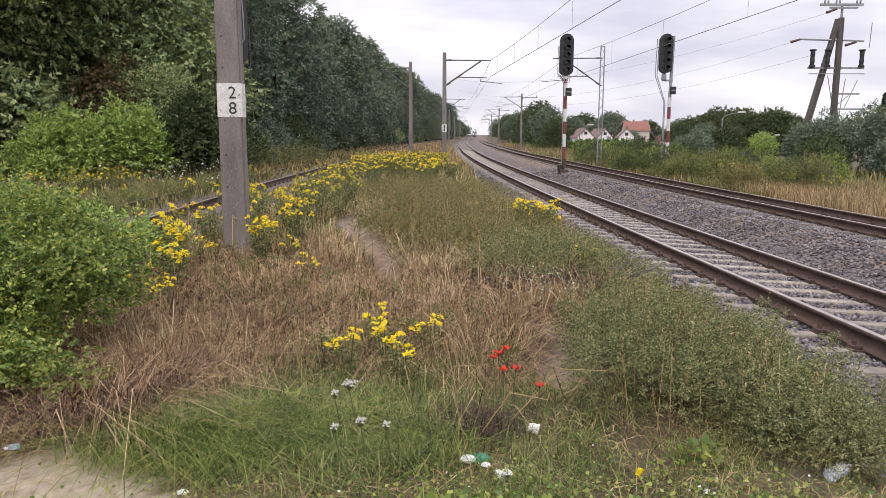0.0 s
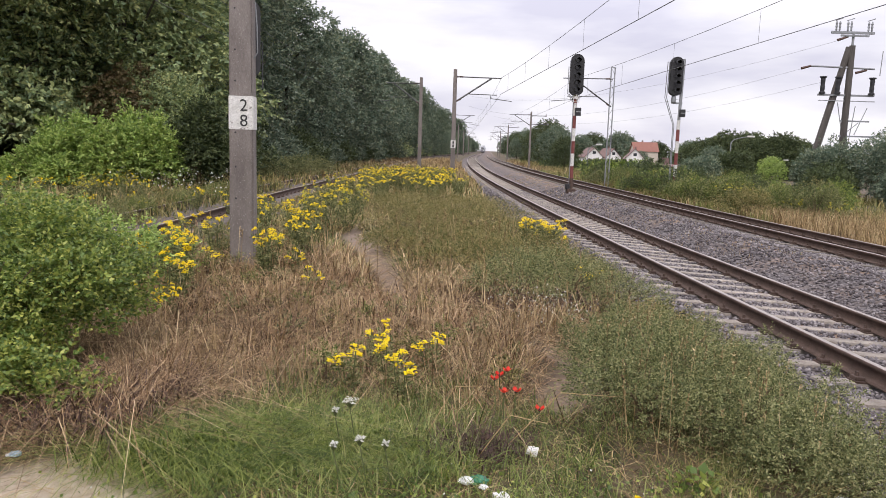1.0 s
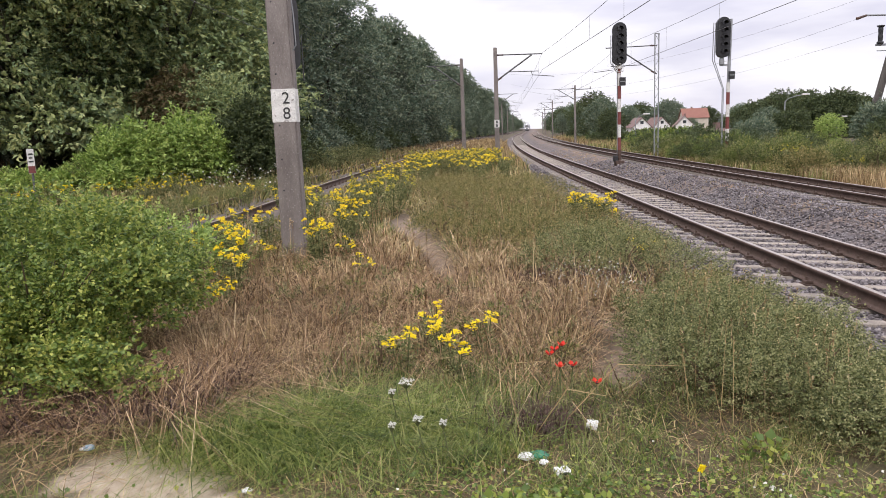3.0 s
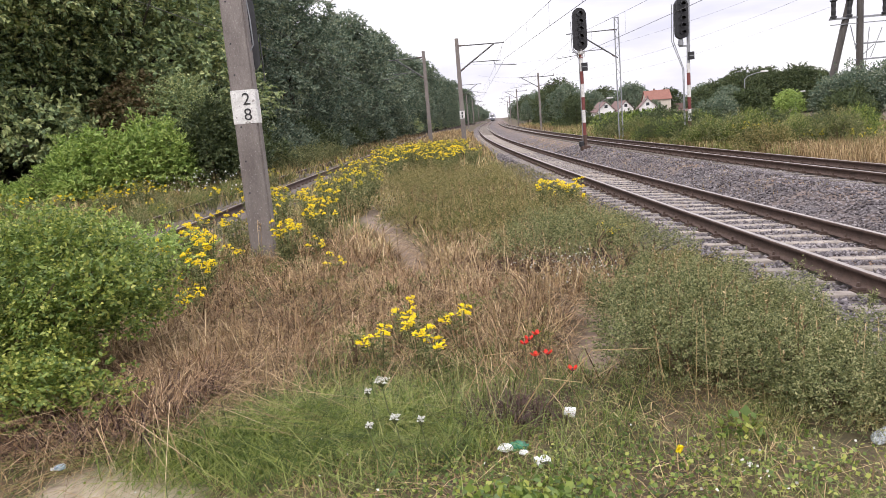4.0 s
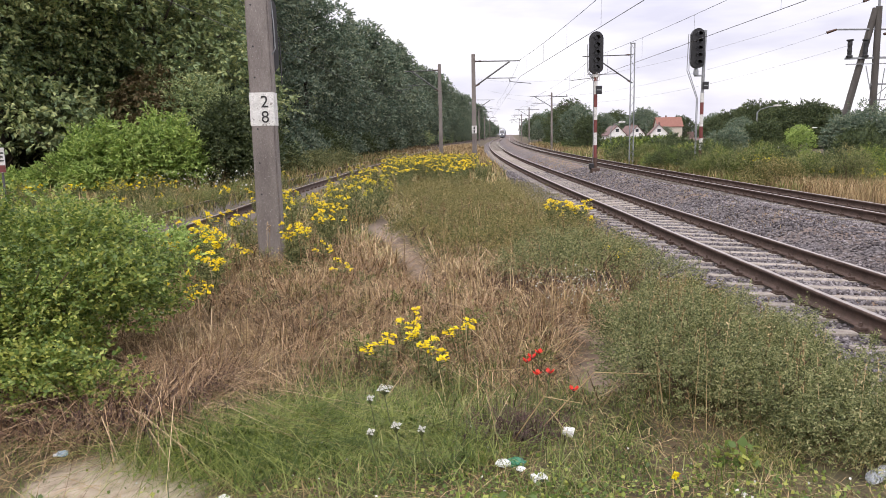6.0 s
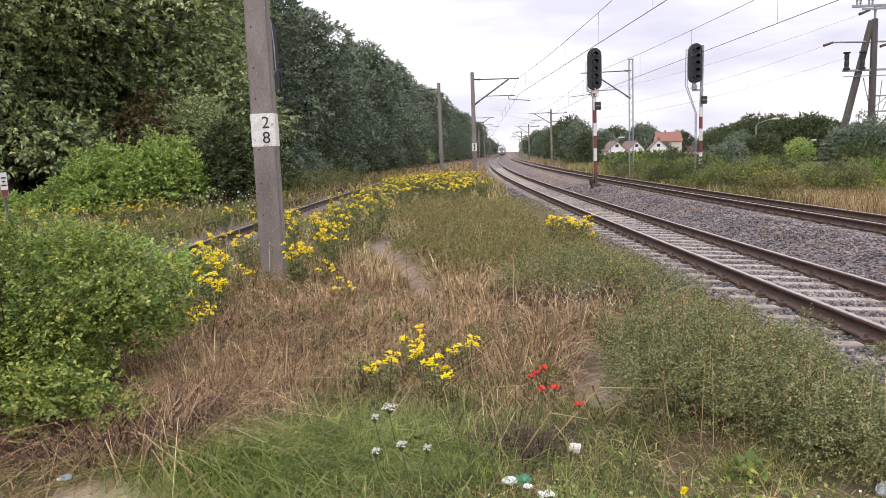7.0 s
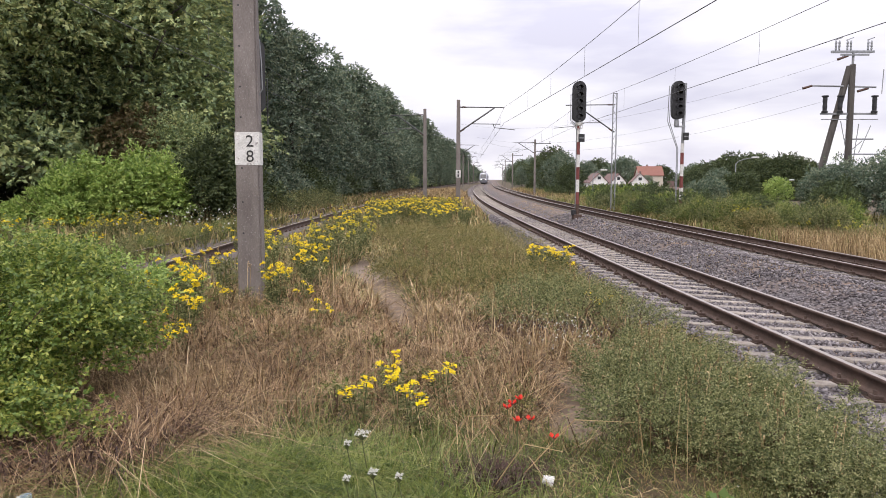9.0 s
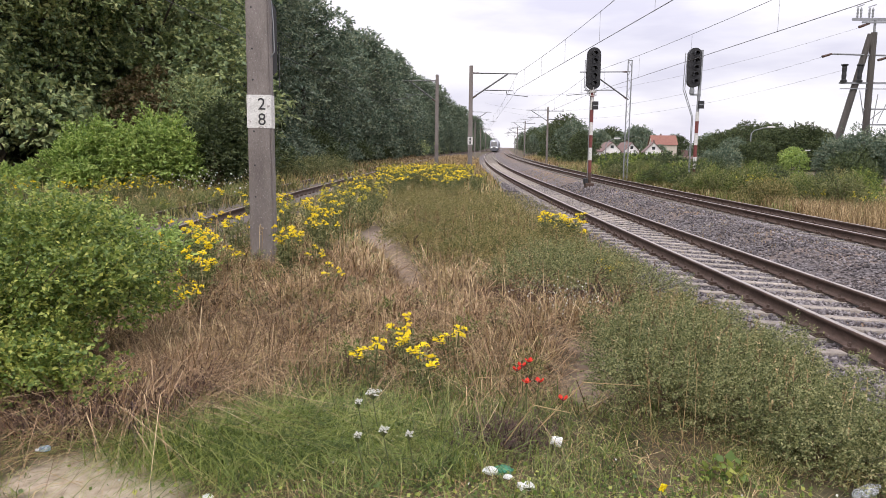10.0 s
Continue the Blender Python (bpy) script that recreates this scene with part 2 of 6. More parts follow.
def ground_z(x, y):
    """Height of the ground."""
    dn, df, ds = x - float(near_x(y)), x - float(far_x(y)), x - float(side_x(y))
    z = 0.05 + 0.05 * wob(x, y, 0.35, 3) + 0.025 * wob(x, y, 1.3, 8)
    # low hump of the strip between the side track and the main tracks
    z += 0.16 * math.exp(-((x + 1.5) / 2.6) ** 2) * ease(y, 6, 14)
    if -4 < x < 0 and 2 < y < 5:
        z += 0.02 * wob(x, y, 5.0, 21) * sand_at(x, y)
    # trodden path
    z -= 0.06 * path_at(x, y)
    # slope down to the bed of the main tracks
    k = ease(dn, -3.0, -1.9)
    z = z * (1 - k) + (-0.26) * k
    if dn > -2.2:
        heap = 0.27 * math.exp(-((dn - 2.3) / 0.6) ** 2)
        z = -0.264 - 0.0647 * min(1.5, max(-1.5, dn)) + heap + 0.012 * wob(x, y, 2.5, 5)
        if -2.2 < dn < -1.45:
            z -= 0.12 * ease(-dn, 1.45, 2.2)
    if df > -1.6:
        z = -0.145 - 0.0647 * min(1.5, max(-1.5, df)) + 0.012 * wob(x, y, 2.5, 5)
    elif df > -2.3:
        z = -0.06 * ease(df, -2.3, -1.6) + z * (1 - ease(df, -2.3, -1.6))
    if df > 1.7:
        z = -0.25 - 0.1 * ease(df, 1.7, 3.2) - 3.6 * ease(df, 9, 48) + 0.05 * wob(x, y, 0.4, 4)
    if abs(ds) < 2.2:
        z = z * (1 - ease(2.2 - abs(ds), 0, 0.8)) + (-0.02) * ease(2.2 - abs(ds), 0, 0.8)
    return z


def path_at(x, y, wide=1.0):
    """1 on the bare foot path, 0 off it."""
    if y < 4.6 or y > 13.8:
        return 0.0
    c = np.interp(y, [4.6, 5.0, 5.8, 6.6, 8, 9.25, 10.7, 12.4, 14], [0.8, 0.85, 1.15, 0.6, -0.6, -0.79, -1.17, -1.61, -1.9])
    w = np.interp(y, [4.4, 5.0, 5.8, 6.6, 8, 9.25, 10.7, 12.4, 14], [0.02, 0.24, 0.28, 0.03, 0.14, 0.17, 0.2, 0.34, 0.02])
    return max(0.0, 1 - (abs(x - c) / (w * wide)) ** 2)


# ---- ground: one sheet to the horizon ----
def ground_material():
    mat, N, L, B = nodes_of("trackside_ground")
    def attr(name):
        a = N.new("ShaderNodeAttribute")
        a.attribute_name = name
        return a.outputs["Fac"]
    n1, n2, n3 = noise_node(N, L, 0.9, 6, 0.65), noise_node(N, L, 14, 5, 0.7), noise_node(N, L, 70, 3, 0.7)
    soil = ramp_node(N, ((0.3, (0.045, 0.035, 0.022)), (0.55, (0.1, 0.078, 0.047)), (0.75, (0.065, 0.066, 0.03))))
    L.new(n1, soil.inputs["Fac"])
    litter = ramp_node(N, ((0.35, (0.45, 0.4, 0.34)), (0.65, (1.5, 1.42, 1.25))))
    L.new(n2, litter.inputs["Fac"])
    col = mix_node(N, L, "MULTIPLY", 0.9, soil.outputs["Color"], litter.outputs["Color"])
    bare = ramp_node(N, ((0.3, (0.15, 0.108, 0.08)), (0.7, (0.29, 0.22, 0.165))))
    L.new(n2, bare.inputs["Fac"])
    sand = ramp_node(N, ((0.28, (0.2, 0.15, 0.105)), (0.45, (0.36, 0.295, 0.215)), (0.72, (0.48, 0.405, 0.31))))
    L.new(n2, sand.inputs["Fac"])
    vor = N.new("ShaderNodeTexVoronoi")
    vor.inputs["Scale"].default_value = 17
    co = N.new("ShaderNodeTexCoord")
    L.new(co.outputs["Object"], vor.inputs["Vector"])
    stone = ramp_node(N, ((0.0, (0.1, 0.088, 0.092)), (0.5, (0.17, 0.152, 0.156)), (1.0, (0.27, 0.246, 0.246))))
    sep = N.new("ShaderNodeSeparateColor")
    L.new(vor.outputs["Color"], sep.inputs["Color"])
    L.new(sep.outputs[0], stone.inputs["Fac"])
    # shade between stones put into the colour: cells darken away from their centres
    gap_shade = ramp_node(N, ((0.0, (1.1, 1.1, 1.1)), (0.75, (0.35, 0.33, 0.32))))
    L.new(vor.outputs["Distance"], gap_shade.inputs["Fac"])
    stone_c = mix_node(N, L, "MULTIPLY", 1.0, stone.outputs["Color"], gap_shade.outputs["Color"])
    rust = ramp_node(N, ((0.42, (0, 0, 0)), (0.62, (1, 1, 1))))
    L.new(n1, rust.inputs["Fac"])
    rs = N.new("ShaderNodeMath")
    rs.operation = "MULTIPLY"
    L.new(rust.outputs["Color"], rs.inputs[0])
    L.new(attr("brown"), rs.inputs[1])
    stone_c = mix_node(N, L, "MIX", rs.outputs[0], stone_c, (0.21, 0.135, 0.085))
    col = mix_node(N, L, "MIX", attr("bare"), col, bare.outputs["Color"])
    col = mix_node(N, L, "MIX", attr("sand"), col, sand.outputs["Color"])
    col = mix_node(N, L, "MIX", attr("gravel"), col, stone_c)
    L.new(col, B.inputs["Base Color"])
    B.inputs["Roughness"].default_value = 0.95
    b = N.new("ShaderNodeBump")
    b.inputs["Strength"].default_value, b.inputs["Distance"].default_value = 0.6, 0.02
    L.new(n2, b.inputs["Height"])
    b2 = N.new("ShaderNodeBump")
    b2.inputs["Strength"].default_value, b2.inputs["Distance"].default_value = 0.6, 0.006
    L.new(n3, b2.inputs["Height"])
    L.new(b.outputs["Normal"], b2.inputs["Normal"])
    L.new(b2.outputs["Normal"], B.inputs["Normal"])
    return mat


def sand_at(x, y):
    d = ((x + 1.84) / 0.45) ** 2 + ((y - 3.37) / 0.4) ** 2
    e = ((x + 1.35) / 0.3) ** 2 + ((y - 3.05) / 0.16) ** 2
    return max(0.0, min(1.0, 4.5 * (1.2 - min(d, e + 0.4) + 1.1 * wob(x, y, 3.1, 11) + 0.35 * wob(x, y, 9, 4))))


def build_ground():
    xs = np.concatenate([np.linspace(-900, -60, 15), np.linspace(-55, -12, 30), np.arange(-11.8, -4, 0.2), np.arange(-4, 4, 0.1), np.arange(4, 20, 0.2), np.linspace(20.5, 110, 60), np.linspace(130, 900, 15)])
    ys = np.concatenate([np.linspace(-300, -12, 15), np.arange(-10, 2, 0.5), np.arange(2, 8, 0.1), np.arange(8, 30, 0.25), np.arange(30.5, 130, 1.0), np.linspace(135, 1100, 60)])
    V = np.array([(x, y, ground_z(x, y)) for y in ys for x in xs])
    nx = len(xs)
    j, i = np.meshgrid(np.arange(len(ys) - 1), np.arange(nx - 1), indexing="ij")
    a = (j * nx + i).ravel()
    me = mesh_np("ground", V, np.stack([a, a + 1, a + nx + 1, a + nx], 1))
    dn, df = V[:, 0] - near_x(V[:, 1]), V[:, 0] - far_x(V[:, 1])
    ds = np.abs(V[:, 0] - side_x(V[:, 1]))
    rag = np.array([0.25 * wob(x, y, 1.7, 2) for x, y, z in V])
    gravel = np.clip((dn + 2.25 - 0.6 * np.clip((V[:, 1] - 28) / 10, 0, 1) + rag) * 5, 0, 1) * np.clip((1.9 + rag - df) * 4, 0, 1)
    gravel = np.maximum(gravel, 0.7 * np.clip((1.5 - ds) * 4, 0, 1))
    brown = np.clip(1 - np.abs(dn - 2.9 - rag * 2) / 1.1, 0, 1) + 0.75 * np.clip((df + 1.4) * 3, 0, 1) + 0.25 + 0.7 * (np.abs(dn) < 0.8)
    bare = np.array([min(1.0, 1.4 * path_at(x, y)) for x, y, z in V])
    sand = np.array([sand_at(x, y) if -4 < x < 0 and 2 < y < 5 else 0.0 for x, y, z in V])
    for key, arr in (("gravel", gravel), ("brown", np.clip(brown, 0, 1)), ("bare", bare), ("sand", sand)):
        at = me.attributes.new(key, "FLOAT", "POINT")
        at.data.foreach_set("value", np.asarray(arr, np.float32))
    return link("ground", me, ground_material(), smooth=True)


tagged(build_ground(), "dry grassy soil with sandy patches and grey ballast beds", "ground", kind="structure")


# ---- tracks ----
def rail_mesh(fx, z, offset, tilt):
    """One rail along a centre line; its head's top lies at z."""
    half = [(0.0, 0.0), (0.030, -0.001), (0.036, -0.010), (0.036, -0.034), (0.010, -0.048), (0.009, -0.128), (0.030, -0.145), (0.070, -0.155), (0.070, -0.168)]
    prof = half + [(-x, h) for x, h in reversed(half[1:])]
    ys = np.concatenate([np.arange(-30, 40, 1.0), np.arange(40, 130, 2.0), np.arange(130, 700, 10.0)])
    cx = fx(ys)
    k = len(prof)
    V = np.array([(cx[j] + offset + px, ys[j], z + pz) for j in range(len(ys)) for px, pz in prof])
    F = np.array([(j * k + i, (j + 1) * k + i, (j + 1) * k + (i + 1) % k, j * k + (i + 1) % k) for j in range(len(ys) - 1) for i in range(k)])
    me = mesh_np("rail", V, F)
    me.materials.append(RUST)
    me.materials.append(RAIL_TOP)
    idx = np.array([1 if i in (0, k - 1) else 0 for j in range(len(ys) - 1) for i in range(k)], np.int32)
    me.polygons.foreach_set("material_index", idx)
    return me


def sleeper_mesh(length, width, mat):
    bm = box(-length / 2, -width / 2, -0.16, length / 2, width / 2, 0.0, bevel=0.03)
    for v in bm.verts:
        if abs(v.co.x) < 0.4 and v.co.z > -0.05:
            v.co.z -= 0.015
    me = bpy.data.meshes.new("sleeper")
    bm.to_mesh(me)
    bm.free()
    me.materials.append(mat)
    return me


def clip_mesh():
    """Base plate with a spring clip and bolt on each side of the rail foot."""
    bm = box(-0.17, -0.075, 0.0, 0.17, 0.075, 0.014)
    for s in (-1, 1):
        add_box(bm, s * 0.115 - 0.045, -0.05, 0.012, s * 0.115 + 0.045, 0.05, 0.05, bevel=0.012)
        add_rod(bm, (s * 0.125, 0, 0.04), (s * 0.125, 0, 0.09), 0.02, 0.016, seg=6)
    me = bpy.data.meshes.new("rail_clip")
    bm.to_mesh(me)
    bm.free()
    me.materials.append(RUST)
    return me


CLIP = clip_mesh()


def build_track(label, fx, z, cant, y0, step, count, mat, rest=0):
    track = thing("railway_track", 0, 0, 0, label, "railway track", "railway tracks")
    for off, dz in ((-0.75, 0.0), (0.75, -cant)):
        link("rail", rail_mesh(fx, z + dz, off, 0), None, track, "rusty steel rail with a worn running surface")
    me = sleeper_mesh(2.5, 0.18, mat)
    rng = random.Random(7)
    tilt = math.atan2(cant, 1.5)
    for i in range(count):
        y = y0 + i * step + rng.uniform(-0.015, 0.015)
        x = float(fx(y))
        turn = -math.degrees(math.atan2(float(fx(y + 0.5)) - float(fx(y - 0.5)), 1.0))
        s = link("sleeper", me, None, track)
        s.matrix_basis = pose(x, y, z - cant / 2 - 0.166 - 0.014, 0, math.degrees(tilt), turn + rng.uniform(-0.8, 0.8))
        for off in (-0.75, 0.75):
            c = link("rail_clip", CLIP, None, s)
            c.matrix_basis = pose(off, 0, 0.0)
    if rest:
        bm = bmesh.new()
        for i in range(rest):
            y = y0 + (count + i) * step
            x = float(fx(y))
            add_box(bm, x - 1.25, y - 0.12, z - 0.35, x + 1.25, y + 0.12, z - cant / 2 - 0.175)
        tagged(part("far_sleeper_row", bm, mat, track), "dusty concrete sleepers in the distance", kind="stuff")
    return track


WOOD_SLEEPER = solid("rotten_tie_wood", (0.10, 0.085, 0.07), (0.2, 0.175, 0.15), 5.0, 0.95, 0, 0.6, 60, stretch=(0.2, 1, 1), vary=0.2)
build_track("curved main line track with rusty rails on pale concrete sleepers", near_x, 0.0, 0.097, -3.72, 0.56, 162, SLEEPER, 180)
build_track("second parallel track with dark rails on dirty brown sleepers", far_x, 0.124, 0.097, -1.0, 0.6, 155, WOOD_SLEEPER, 160)
build_track("overgrown side track with rusted rails in tall weeds", side_x, 0.15, 0.0, 9.0, 0.65, 60, WOOD_SLEEPER)


def build_stones():
    """Loose ballast stones, packed densely near by and thinner further off."""
    rng = np.random.default_rng(4)
    base = np.array([(1, 0, 0), (-1, 0, 0), (0, 1, 0), (0, -1, 0), (0, 0, 1), (0, 0, -1)], float)
    tri = np.array([(0, 2, 4), (2, 1, 4), (1, 3, 4), (3, 0, 4), (2, 0, 5), (1, 2, 5), (3, 1, 5), (0, 3, 5)])
    zones = ((4.5, 16, -1.3, 1.3, 4200), (4.5, 11, -2.15, 3.6, 15000), (11, 20, -2.15, 3.4, 13000), (20, 38, -2.1, 2.9, 9000), (8, 24, 2.6, 5.9, 5000))
    V, F, n0 = [], [], 0
    for ya, yb, xa, xb, n in zones:
        y = rng.uniform(ya, yb, n)
        dx = rng.uniform(xa, xb, n)
        x = near_x(y) + dx
        z = np.array([ground_z(a, b) for a, b in zip(x, y)])
        r = rng.uniform(0.018, 0.034, n) * (1 + 0.02 * (y - 5))
        keep = (np.abs(np.abs(dx) - 0.75) > 0.07) & (np.abs(np.abs(dx - 4.25) - 0.75) > 0.07)
        x, y, z, r = x[keep], y[keep], z[keep], r[keep]
        m = len(x)
        P = base[None] * rng.uniform(0.6, 1.15, (m, 6, 3)) + rng.normal(0, 0.22, (m, 6, 3))
        a = rng.uniform(0, 6.28, m)
        ca, sa = np.cos(a)[:, None], np.sin(a)[:, None]
        P = np.stack([P[..., 0] * ca - P[..., 1] * sa, P[..., 0] * sa + P[..., 1] * ca, P[..., 2] * 0.75], -1) * r[:, None, None]
        P += np.stack([x, y, z + r * 0.35], 1)[:, None]
        V.append(P.reshape(-1, 3))
        F.append((tri[None] + (np.arange(m) * 6)[:, None, None] + n0).reshape(-1, 3))
        n0 += m * 6
    mat = leafy("ballast_stone", ((0.05, 0.043, 0.045), (0.105, 0.093, 0.096), (0.175, 0.158, 0.161), (0.3, 0.272, 0.268)), 0.8, 0.9, 0.0, 0.2)
    return link("ballast_stones", mesh_np("ballast_stones", np.concatenate(V), np.concatenate(F)), mat)


tagged(build_stones(), "loose purplish grey crushed ballast stones", "ballast", kind="stuff")


# ---- catenary masts ----
def cantilever(mast, side, reach, z_top, z_strut, z_reg):
    part("top_arm", rod((0, 0, z_top), (side * reach * 1.05, 0, z_top - 0.03), 0.03), DARK_STEEL, mast)
    part("strut", rod((0, 0, z_strut), (side * reach * 0.82, 0, z_top - 0.05), 0.04), DARK_STEEL, mast)
    part("registration_arm", rod((side * 0.28 * reach, 0, z_reg + 0.1), (side * reach * 0.95, 0, z_reg + 0.08), 0.022), DARK_STEEL, mast)
    bm = rod((side * reach * 0.8, 0, z_reg + 0.08), (side * reach * 0.82, 0, z_reg - 0.12), 0.018)
    add_rod(bm, (side * reach * 0.82, 0, z_reg - 0.1), (side * reach * 1.3, 0, z_reg - 0.22), 0.018)
    part("steady_arm", bm, DARK_STEEL, mast)
    for p, q in (((side * 0.1, 0, z_top), (side * 0.42, 0, z_top)), ((side * 0.09, 0, z_strut + 0.05), (side * 0.32, 0, z_strut + 0.05 + 0.23 * (z_top - z_strut) / reach))):
        bm = bmesh.new()
        a, b = Vector(p), Vector(q)
        for i in range(5):
            c = a.lerp(b, (i + 0.5) / 5)
            d = (b - a).normalized() * 0.02
            add_rod(bm, c - d, c + d, 0.06, 0.035, seg=8)
        part("insulator", bm, INSULATOR, mast)


def concrete_mast(x, y, z, top, label, w0, w1, rz=0):
    """Tapered rectangular concrete post with chamfered corners and bolt holes; its base lies a little in the ground."""
    mast = thing("catenary_mast", x, y, z, label, "catenary mast", "catenary masts", rz)
    bm = bmesh.new()
    h = top - z
    add_box(bm, -w0 / 2, -w0 * 0.4, -0.3, w0 / 2, w0 * 0.4, h, taper=w1 / w0)
    bmesh.ops.bevel(bm, geom=list(bm.edges), offset=0.02, segments=2, affect="EDGES")
    part("post", bm, CONCRETE, mast)
    return mast


def glyph(text, size, parent, m, mat, depth=0.002):
    cu = bpy.data.curves.new("number", "FONT")
    cu.body, cu.size, cu.extrude, cu.align_x = text, size, depth, "CENTER"
    cu.offset = 0.0
    cu.materials.append(mat)
    ob = new("number", cu)
    ob.parent = parent
    ob.matrix_basis = m
    return tagged(ob, "black stencilled digit")


def build_number_mast():
    x, y, z = -2.71, 9.4, 0.1
    m = concrete_mast(x, y, z, 7.4, "weathered grey concrete catenary mast with a white painted number band", 0.315, 0.255, 5)
    h = 7.3
    def half(zz):
        return 0.1575 + (0.1275 - 0.1575) * (zz + 0.3) / (h + 0.3)
    z0, z1 = 1.82, 2.235
    bm = bmesh.new()
    k = 0.8
    rings = []
    for zz in (z0, z1):
        a = half(zz) + 0.004
        b = a * k + 0.001
        rings.append([bm.verts.new(p) for p in ((-a, b, zz), (-a, -b, zz), (a, -b, zz), (a, b, zz))])
    for i in range(4):
        bm.faces.new((rings[0][i], rings[0][(i + 1) % 4], rings[1][(i + 1) % 4], rings[1][i]))
    bm.faces.new(rings[0][::-1])
    bm.faces.new(rings[1])
    part("number_band", bm, WHITE_PAINT, m, "flaking white painted band")
    front = -(half(2.0) + 0.004) * k - 0.004
    glyph("2", 0.21, m, pose(0.035, front, 2.05, 90, 0, 0), INK)
    glyph("8", 0.21, m, pose(0.035, front, 1.86, 90, 0, 0), INK)
    for i, zz in enumerate((1.78, 2.42, 2.8, 3.3, 3.8, 4.3, 0.95, 1.35)):
        part("bolt_hole", rod((-0.07, -half(zz) * k - 0.002, zz), (-0.07, -half(zz) * k + 0.01, zz), 0.012, seg=8), INK, m)
    bm = bmesh.new()
    pts = [(0.14, -0.02, 2.7), (0.19, -0.02, 2.78), (0.185, -0.02, 3.1), (0.165, -0.02, 3.4)]
    for p, q in zip(pts, pts[1:]):
        add_rod(bm, p, q, 0.008, seg=6)
    part("earth_cable", bm, STEEL, m)
    cantilever(m, 1, 3.0, 6.0, 4.7, 4.72)
    return m


build_number_mast()


def small_plate(m, w, zz):
    part("number_plate", box(-w / 2 - 0.01, -w * 0.4 - 0.02, zz - 0.2, w / 2 + 0.01, -w * 0.4 + 0.02, zz + 0.2), WHITE_PAINT, m, "white painted mast number plate")
    for dz in (0.02, -0.16):
        part("bar", box(-0.04, -w * 0.4 - 0.026, zz + dz, 0.04, -w * 0.4 - 0.021, zz + dz + 0.13), INK, m, "dark illegible number bar")


def plain_mast(x, y, top, side, reach, label, plate=False):
    z = ground_z(x, y)
    m = concrete_mast(x, y, z, top, label, 0.25, 0.19)
    cantilever(m, side, reach, top - z - 0.38, top - z - 1.7, top - z - 1.35)
    if plate:
        small_plate(m, 0.25, 2.0 - z)
    return m


plain_mast(-0.1, 39, 5.87, 1, 2.3, "grey concrete catenary mast with a bracket arm over the track", True)
plain_mast(-2.25, 47, 6.15, -1, 2.1, "grey concrete catenary mast beside the side track")
for y in (92, 140, 188, 236):
    plain_mast(float(near_x(y)) - 2.7, y, 6.3, 1, 2.4, "distant concrete catenary mast beside the curve")
for y in (90, 138, 186, 234):
    m = plain_mast(float(far_x(y)) + 2.35, y, 6.5, -1, 2.5, "distant concrete mast with bracket arms on both sides")
    for zz in (6.3, 5.3):
        part("feeder_arm", rod((0, 0, zz), (1.9, 0, zz), 0.045), DARK_STEEL, m)
        part("pin_insulator", rod((1.8, 0, zz), (1.8, 0, zz + 0.28), 0.05, 0.035), INSULATOR, m)


def lattice_mast(x, y, top):
    z = ground_z(x, y)
    m = thing("lattice_mast", x, y, z, "slim galvanised steel lattice catenary mast", "catenary mast", "catenary masts")
    h = top - z
    for s in (-1, 1):
        part("leg", box(s * 0.11 - 0.025, -0.05, -0.2, s * 0.11 + 0.025, 0.05, h), STEEL, m)
    bm = bmesh.new()
    n = 15
    for i in range(n):
        a, b = 0.1 + h * i / n, 0.1 + h * (i + 1) / n - 0.12
        s = 1 if i % 2 else -1
        add_rod(bm, (-0.1 * s, -0.04, a), (0.1 * s, -0.04, b), 0.012, seg=5)
    part("lacing", bm, STEEL, m)
    part("cap", box(-0.14, -0.06, h, 0.14, 0.06, h + 0.05), STEEL, m)
    cantilever(m, -1, 2.75, 6.1 - z, 4.5 - z, 4.95 - z)
    return m


lattice_mast(9.12, 44, 6.72)


def wire(name, pts, r, label, mat=None):
    cu = bpy.data.curves.new(name, "CURVE")
    cu.dimensions, cu.bevel_depth, cu.bevel_resolution = "3D", r, 1
    sp = cu.splines.new("POLY")
    sp.points.add(len(pts) - 1)
    for p, q in zip(sp.points, pts):
        p.co = (*q, 1)
    cu.materials.append(mat or CABLE)
    return cu


def overhead(fx, supports, sag, label, r=0.011):
    """Contact wire, sagging messenger wire above it and droppers between them; supports are (y, stagger, contact height, messenger height)."""
    line = thing("overhead_line", 0, 0, 0, label, "overhead line", "overhead lines")
    cont, mess, drops = [], [], []
    for (a, sa, ca, ma), (b, sb, cb, mb) in zip(supports, supports[1:]):
        for i in range(13):
            u = i / 12
            y = a + (b - a) * u
            chord = (float(fx(a)) + sa) * (1 - u) + (float(fx(b)) + sb) * u
            zc = ca + (cb - ca) * u
            zm = ma + (mb - ma) * u - sag * 4 * u * (1 - u) * min(1.0, (b - a) / 40)
            cont.append((chord, y, zc))
            mess.append((chord, y, zm))
            if i % 2 == 1:
                drops.append(((chord, y, zc), (chord, y, zm)))
    for name, pts, rr in (("contact_wire", cont, r), ("messenger_wire", mess, r * 0.85)):
        ob = new(name, wire(name, pts, rr, ""))
        ob.parent = line
    for a, b in drops:
        ob = new("dropper", wire("dropper", [a, b], 0.004, ""))
        ob.parent = line
    return line


